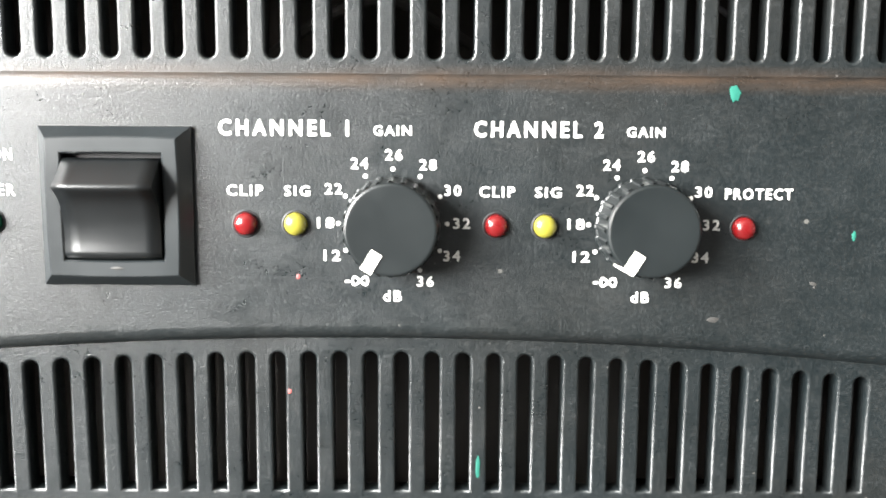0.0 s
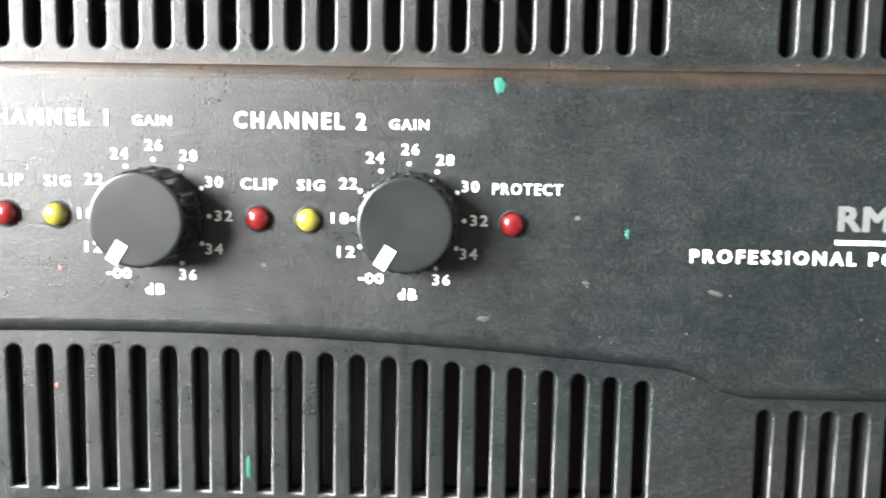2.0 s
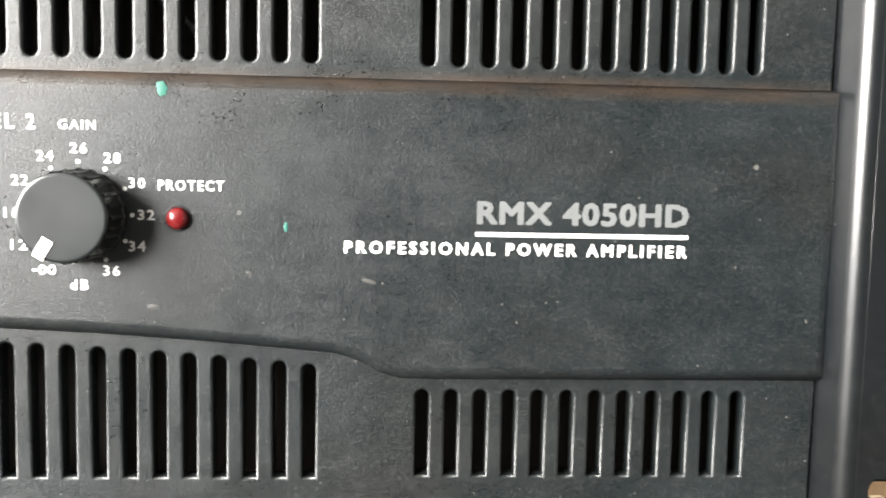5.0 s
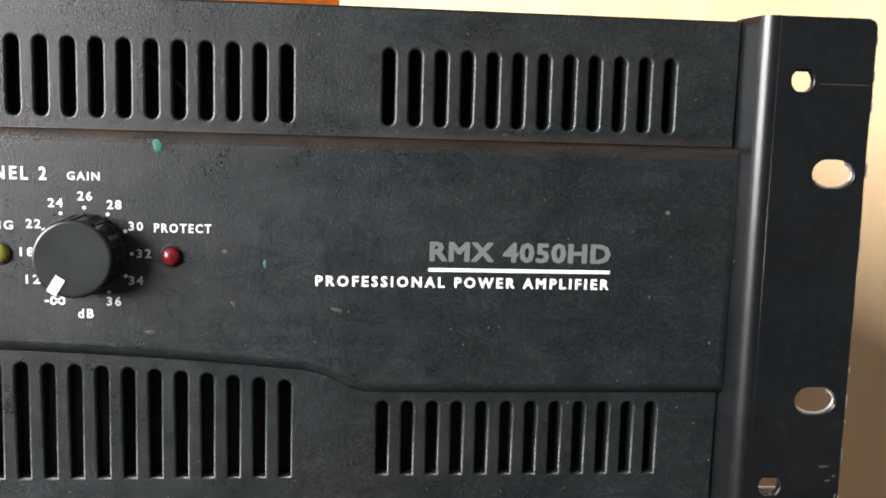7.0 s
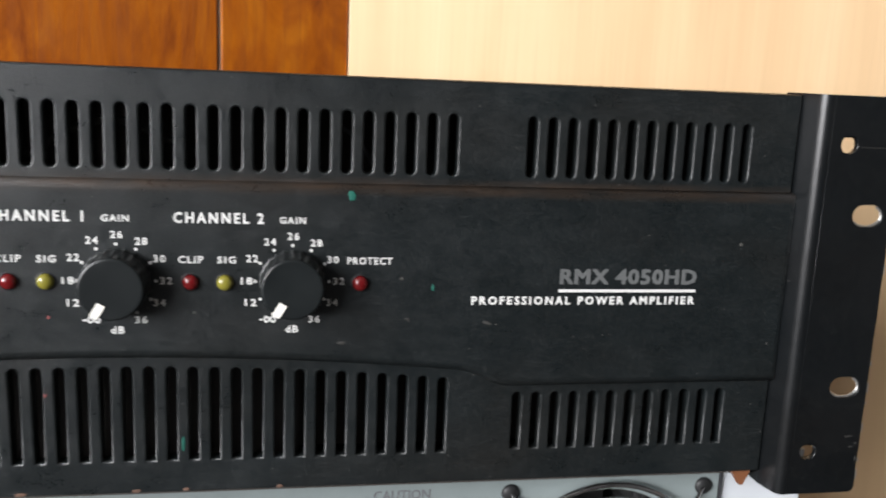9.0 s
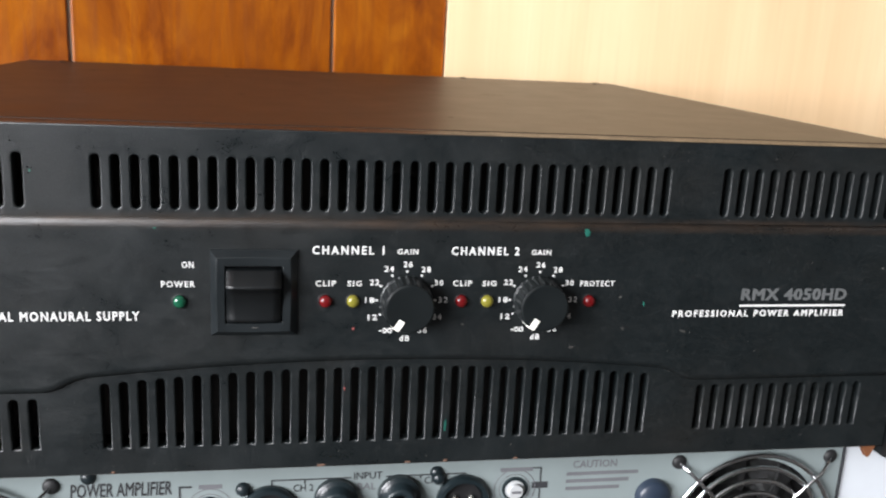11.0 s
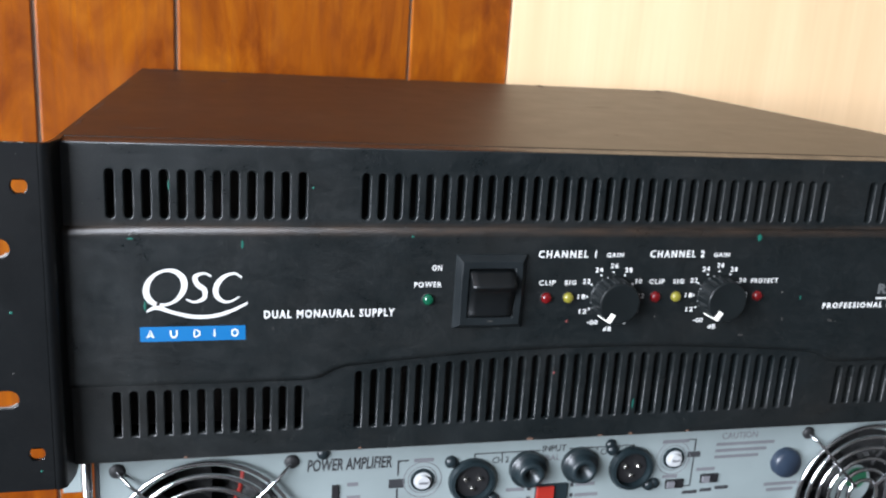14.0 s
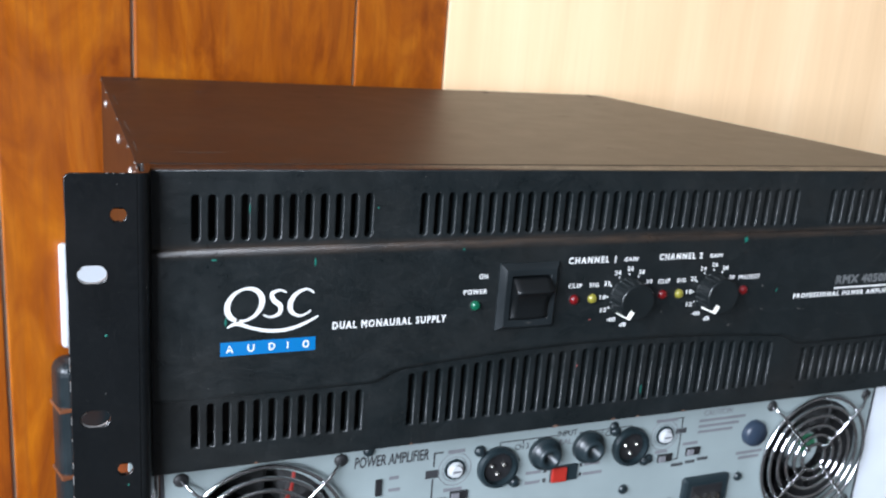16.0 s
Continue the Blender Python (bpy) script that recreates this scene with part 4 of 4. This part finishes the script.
def fan(fx, wire_color, tag):
    f = low_part("fan", lathe([(0.0375, LY + 0.0016), (0.0375, LY + 0.026), (0.0360, LY + 0.026), (0.0360, LY + 0.0016)], fx, FZ, 48), FAN_BLACK, low, "black cooling fan behind a chrome wire guard")
    off = (0, -0.2, 0.1345)

    def sub(name, bm, material, label="", smooth=False):
        bmesh.ops.translate(bm, verts=bm.verts, vec=off)
        return part(name, bm, material, f, label, smooth)

    sub("hub", lathe([(0.0140, LY + 0.024), (0.0140, LY + 0.0085), (0.0128, LY + 0.0070), (0, LY + 0.0068)], fx, FZ, 32), FAN_BLACK)
    sub("hub_label", lathe([(0, LY + 0.0064), (0.0122, LY + 0.0064), (0.0122, LY + 0.0068)], fx, FZ, 28), SILVER, "round silvery fan label")
    sub("label_print", lathe([(0, LY + 0.0061), (0.0062, LY + 0.0061), (0.0062, LY + 0.0063)], fx + 0.003, FZ + 0.004, 20), tag, "coloured spot on the fan label")
    for k in range(7):
        a0 = 2 * math.pi * k / 7
        bm = bmesh.new()
        grid = []
        for i in range(6):
            r = 0.0138 + (0.0350 - 0.0138) * i / 5
            grid.append([bm.verts.new((fx + r * math.cos(a0 + s * 0.36 + 0.1 * i / 5), LY + 0.016 + s * 0.006, FZ + r * math.sin(a0 + s * 0.36 + 0.1 * i / 5))) for s in (-1, 0, 1)])
        for a, b in zip(grid, grid[1:]):
            for j in range(2):
                bm.faces.new((a[j], a[j + 1], b[j + 1], b[j]))
        bmesh.ops.solidify(bm, geom=bm.faces[:], thickness=0.0010)
        sub("blade", bm, FAN_BLACK)
    for r in (0.0085, 0.0146, 0.0207, 0.0268, 0.0329, 0.0388):
        pts = [(fx + r * math.cos(a), LY - 0.0034, FZ + r * math.sin(a)) for a in np.linspace(0, 2 * math.pi, 44, endpoint=False)]
        sub("guard_ring", tube(pts, 0.0011, True), CHROME, smooth=True)
    for sxx, szz in ((-1, 1), (1, 1), (-1, -1), (1, -1)):
        c = Vector((fx + sxx * 0.0360, LY - 0.0008, FZ + szz * 0.0355))
        sub("guard_spoke", tube([(fx + sxx * 0.0058, LY - 0.0048, FZ + szz * 0.0058), (fx + sxx * 0.030, LY - 0.0048, FZ + szz * 0.030), tuple(c)], 0.00085), CHROME, smooth=True)
        sub("guard_screw", lathe([(0, LY - 0.0016), (0.0024, LY - 0.0014), (0.0032, LY - 0.0006), (0.0033, LY)], c.x, c.z, 16), FAN_BLACK, "black screw cap", True)
    sub("fan_wire", tube(smooth_path([(fx + 0.010, LY + 0.0052, FZ + 0.012), (fx + 0.014, LY + 0.004, FZ + 0.022), (fx + 0.016, LY + 0.006, FZ + 0.036)], 6), 0.0009), wire_color, "thin coloured wire")
    return f


fan(FANS[0], RED_PLASTIC, SOCKET_DARK)
fan(FANS[1], FAN_BLACK, GREEN_PLASTIC)
OFF = (0, -0.2, 0.1345)


def low_sub(name, bm, material, parent, label="", smooth=False):
    bmesh.ops.translate(bm, verts=bm.verts, vec=OFF)
    return part(name, bm, material, parent, label, smooth)


def xlr(cx, cz):
    s = low_part("input_socket", lathe([(0.0112, LY), (0.0112, LY - 0.0018), (0.0104, LY - 0.0034), (0.0088, LY - 0.0036), (0.0085, LY - 0.0003), (0.0, LY - 0.0003)], cx, cz, 36), SOCKET, low, "round black three-pin input socket", False)
    low_sub("insert", lathe([(0.0078, LY - 0.0002), (0.0078, LY - 0.0010), (0, LY - 0.0010)], cx, cz, 28), SOCKET_DARK, s)
    for dx, dz in ((-0.0034, 0.0012), (0.0034, 0.0012), (0.0, -0.0036)):
        low_sub("pin_hole", lathe([(0.0012, LY - 0.0008), (0.0012, LY - 0.0020), (0.0007, LY - 0.0026), (0, LY - 0.0027)], cx + dx, cz + dz, 10), PIN, s)
    for dx, dz in ((-0.0105, 0.0100), (0.0105, -0.0100)):
        low_sub("socket_screw", lathe([(0, LY - 0.0026), (0.0022, LY - 0.0022), (0.0030, LY - 0.0008), (0.0030, LY)], cx + dx, cz + dz, 14), SOCKET, s, "black screw", True)
    return s


def jack(cx, cz):
    s = low_part("jack_socket", lathe([(0.0088, LY), (0.0088, LY - 0.0030), (0.0080, LY - 0.0036)], cx, cz, 6 * 6), SOCKET, low, "black nut jack socket")
    low_sub("collar", lathe([(0.0080, LY - 0.0034), (0.0066, LY - 0.0040), (0.0062, LY - 0.0078), (0.0055, LY - 0.0084), (0.0036, LY - 0.0084), (0.0034, LY - 0.0006), (0, LY - 0.0006)], cx, cz, 28), SOCKET, s, "", True)
    return s


xlr(-0.0444, -0.0240)
xlr(0.0345, -0.0225)
jack(-0.0182, -0.0195)
jack(0.0075, -0.0190)
for cx, cz in ((-0.0678, -0.0223), (0.0566, -0.0190)):
    k = low_part("trim_knob", lathe([(0.0042, LY), (0.0042, LY - 0.0012), (0.0032, LY - 0.0014), (0.0031, LY - 0.0030), (0.0029, LY - 0.0032), (0, LY - 0.0032)], cx, cz, 24), TRIM, low, "small pale trim knob")
    low_sub("bushing", lathe([(0.0043, LY), (0.0043, LY - 0.0010), (0.0053, LY - 0.0009), (0.0055, LY)], cx, cz, 28), SOCKET, k, "dark ring round the knob")
    low_sub("trim_slot", box(cx - 0.0020, cx + 0.0020, LY - 0.0036, LY - 0.0033, cz - 0.0005, cz + 0.0005), FAINT_INK, k)
    for r in (0.0066, 0.0088):
        low_sub("print_ring", tube([(cx + r * math.cos(a), LY, cz + r * math.sin(a)) for a in np.linspace(0, 2 * math.pi, 32, endpoint=False)], 0.00022, True, 5), FAINT_INK, rear_panel)
low_part("breaker_button", lathe([(0.0078, LY), (0.0076, LY - 0.0030), (0.0066, LY - 0.0046), (0, LY - 0.0050)], 0.1185, -0.0246, 28), NAVY, low, "round dark blue breaker button", True)
dip = low_part("dip_switch", box(-0.0130, 0.0030, LY - 0.0012, LY + 0.002, -0.0375, -0.0285, 0.0003), SOCKET, low, "black switch block with a red slider")
low_sub("slider", box(-0.0128, -0.0042, LY - 0.0026, LY - 0.0008, -0.0370, -0.0290, 0.0004), RED_PLASTIC, dip, "red slider")
for cx, cz in ((0.0588, -0.0330), (0.0775, -0.0312), (-0.0645, -0.0370)):
    s = low_part("slide_switch", box(cx - 0.0048, cx + 0.0048, LY - 0.0008, LY + 0.001, cz - 0.0024, cz + 0.0024, 0.0002), SOCKET_DARK, low, "small black slide switch")
    low_sub("slider", box(cx - 0.0042, cx - 0.0002, LY - 0.0018, LY - 0.0004, cz - 0.0017, cz + 0.0017, 0.0002), FAINT_INK, s)
low_part("slide_switch", box(-0.1088, -0.1058, LY - 0.0010, LY + 0.001, -0.0310, -0.0222, 0.0002), SOCKET_DARK, low, "small black slide switch")
iec = low_part("mains_inlet", box(0.0735, 0.1055, LY - 0.0030, LY + 0.002, -0.0720, -0.0475, 0.0022), SOCKET, low, "black mains inlet socket")
# slightly raised block, near-black to give the shade of a recess by colour
low_sub("inlet_shade_block", box(0.0785, 0.1005, LY - 0.0034, LY - 0.0020, -0.0680, -0.0520, 0.0010), SOCKET_DARK, iec)
for dx in (-0.006, 0.0, 0.006):
    low_sub("inlet_pin", box(0.0895 + dx - 0.0008, 0.0895 + dx + 0.0008, LY - 0.0060, LY - 0.0020, -0.0625, -0.0575), PIN, iec)
for x, z in ((0.0341, -0.0486), (0.1130, -0.0520), (0.0662, -0.0620), (-0.1130, -0.0065), (0.0230, -0.0100), (0.0480, -0.0320)):
    low_part("panel_screw", lathe([(0, LY - 0.0020), (0.0019, LY - 0.0017), (0.0028, LY - 0.0006), (0.0029, LY)], x, z, 14), SOCKET, low, "black panel screw", True)


def low_print(text, x0, z0, x1, z1, material=BLACK_INK, bold=0.01, slant=0.0):
    ob = lettering(text, x0, z0 + 0.1345, x1, z1 + 0.1345, LY - 0.2 - 0.00002, material, rear_panel, bold, 1.0, slant=slant)
    return ob


def low_bar(x0, x1, z0, z1, material=BLACK_INK, name="print_line"):
    return low_sub(name, box(x0, x1, LY - 0.0001, LY + 0.0003, z0, z1), material, rear_panel)


low_print("POWER AMPLIFIER", -0.1198, -0.0152, -0.0822, -0.0092, bold=0.022, slant=0.12)
low_print("CH 2", -0.0352, -0.0162, -0.0272, -0.0130)
low_print("CH 1", 0.0180, -0.0150, 0.0255, -0.0118)
low_print("INPUT", -0.0111, -0.0118, 0.0005, -0.0086)
low_print("BAL", -0.0095, -0.0165, -0.0020, -0.0135, FAINT_INK)
low_print("CAUTION", 0.0815, -0.0105, 0.1010, -0.0070, FAINT_INK)
for k in range(3):
    low_bar(0.0790, 0.1110 - 0.004 * k, -0.0140 - 0.0034 * k, -0.0124 - 0.0034 * k, FAINT_INK)
for x0, x1, z0, z1 in ((-0.0440, -0.0120, -0.0112, -0.0106), (-0.0440, -0.0434, -0.0130, -0.0106), (-0.0310, -0.0304, -0.0128, -0.0106), (0.0020, 0.0352, -0.0112, -0.0106), (0.0346, 0.0352, -0.0128, -0.0106),
                       (0.0160, 0.0166, -0.0124, -0.0106), (-0.0796, -0.0788, -0.0195, -0.0121), (-0.0796, -0.0745, -0.0127, -0.0119), (-0.0832, -0.0760, -0.0257, -0.0213), (-0.0796, -0.0788, -0.0380, -0.0262),
                       (-0.0796, -0.0710, -0.0380, -0.0373), (0.0640, 0.0710, -0.0192, -0.0162), (0.0672, 0.0679, -0.0160, -0.0095), (0.0640, 0.0679, -0.0100, -0.0094), (0.0672, 0.0679, -0.0350, -0.0194), (0.0640, 0.0679, -0.0350, -0.0344),
                       (0.0640, 0.0720, -0.0392, -0.0374), (0.0735, 0.0800, -0.0386, -0.0368), (0.0815, 0.0890, -0.0378, -0.0360), (-0.0170, -0.0152, -0.0315, -0.0290), (-0.0170, -0.0152, -0.0372, -0.0347), (0.0046, 0.0062, -0.0310, -0.0288),
                       (0.0046, 0.0062, -0.0366, -0.0344)):
    low_bar(x0, x1, z0, z1)
for x0, x1, z in ((-0.0275, -0.0185, -0.0305), (-0.0275, -0.0185, -0.0362), (0.0072, 0.0170, -0.0300), (0.0072, 0.0190, -0.0356), (-0.1020, -0.0970, -0.0225), (-0.1020, -0.0960, -0.0290), (0.0500, 0.0640, -0.0102), (0.0520, 0.0600, -0.0290),
                  (0.0700, 0.0800, -0.0262), (-0.0730, -0.0630, -0.0335), (-0.0720, -0.0630, -0.0125), (0.1090, 0.1280, -0.0370), (0.1110, 0.1260, -0.0402)):
    low_bar(x0, x1, z - 0.0009, z + 0.0009, FAINT_INK)

# ---- things on the wall beside the stack ----
socket_plate = part("wall_plate", box(0.0, 0.086, -0.008, 0.0, -0.0865, -0.0020, 0.0025), WHITE_PLASTIC)
socket_plate.matrix_world = pose(-0.2490, 0.3815, 0.0020, 0, 0, math.degrees(WALL_YAW))
for z in (-0.0075, -0.081):
    part("plate_screw", lathe([(0, -0.0092), (0.0020, -0.0090), (0.0025, -0.0080)], 0.006, z, 12), FAINT_INK, socket_plate, "small grey screw")
tagged(socket_plate, "white plastic wall plate fixed to the panelling", "wall plate")
box_ob = part("junction_box", add_box(bmesh.new(), -0.004, 0.090, -0.030, 0.0, -0.2450, -0.0920, 0.0105, 5), SOCKET)
box_ob.matrix_world = pose(-0.2550, 0.3795, 0.0030, 0, 0, math.degrees(WALL_YAW))
for z in (-0.1300, -0.1875):
    part("band", box(-0.0046, 0.088, -0.0306, -0.004, z - 0.0016, z + 0.0016, 0.0004), BAND, box_ob, "orange-brown band")
tagged(box_ob, "black rounded junction box fixed to the panelling", "junction box")
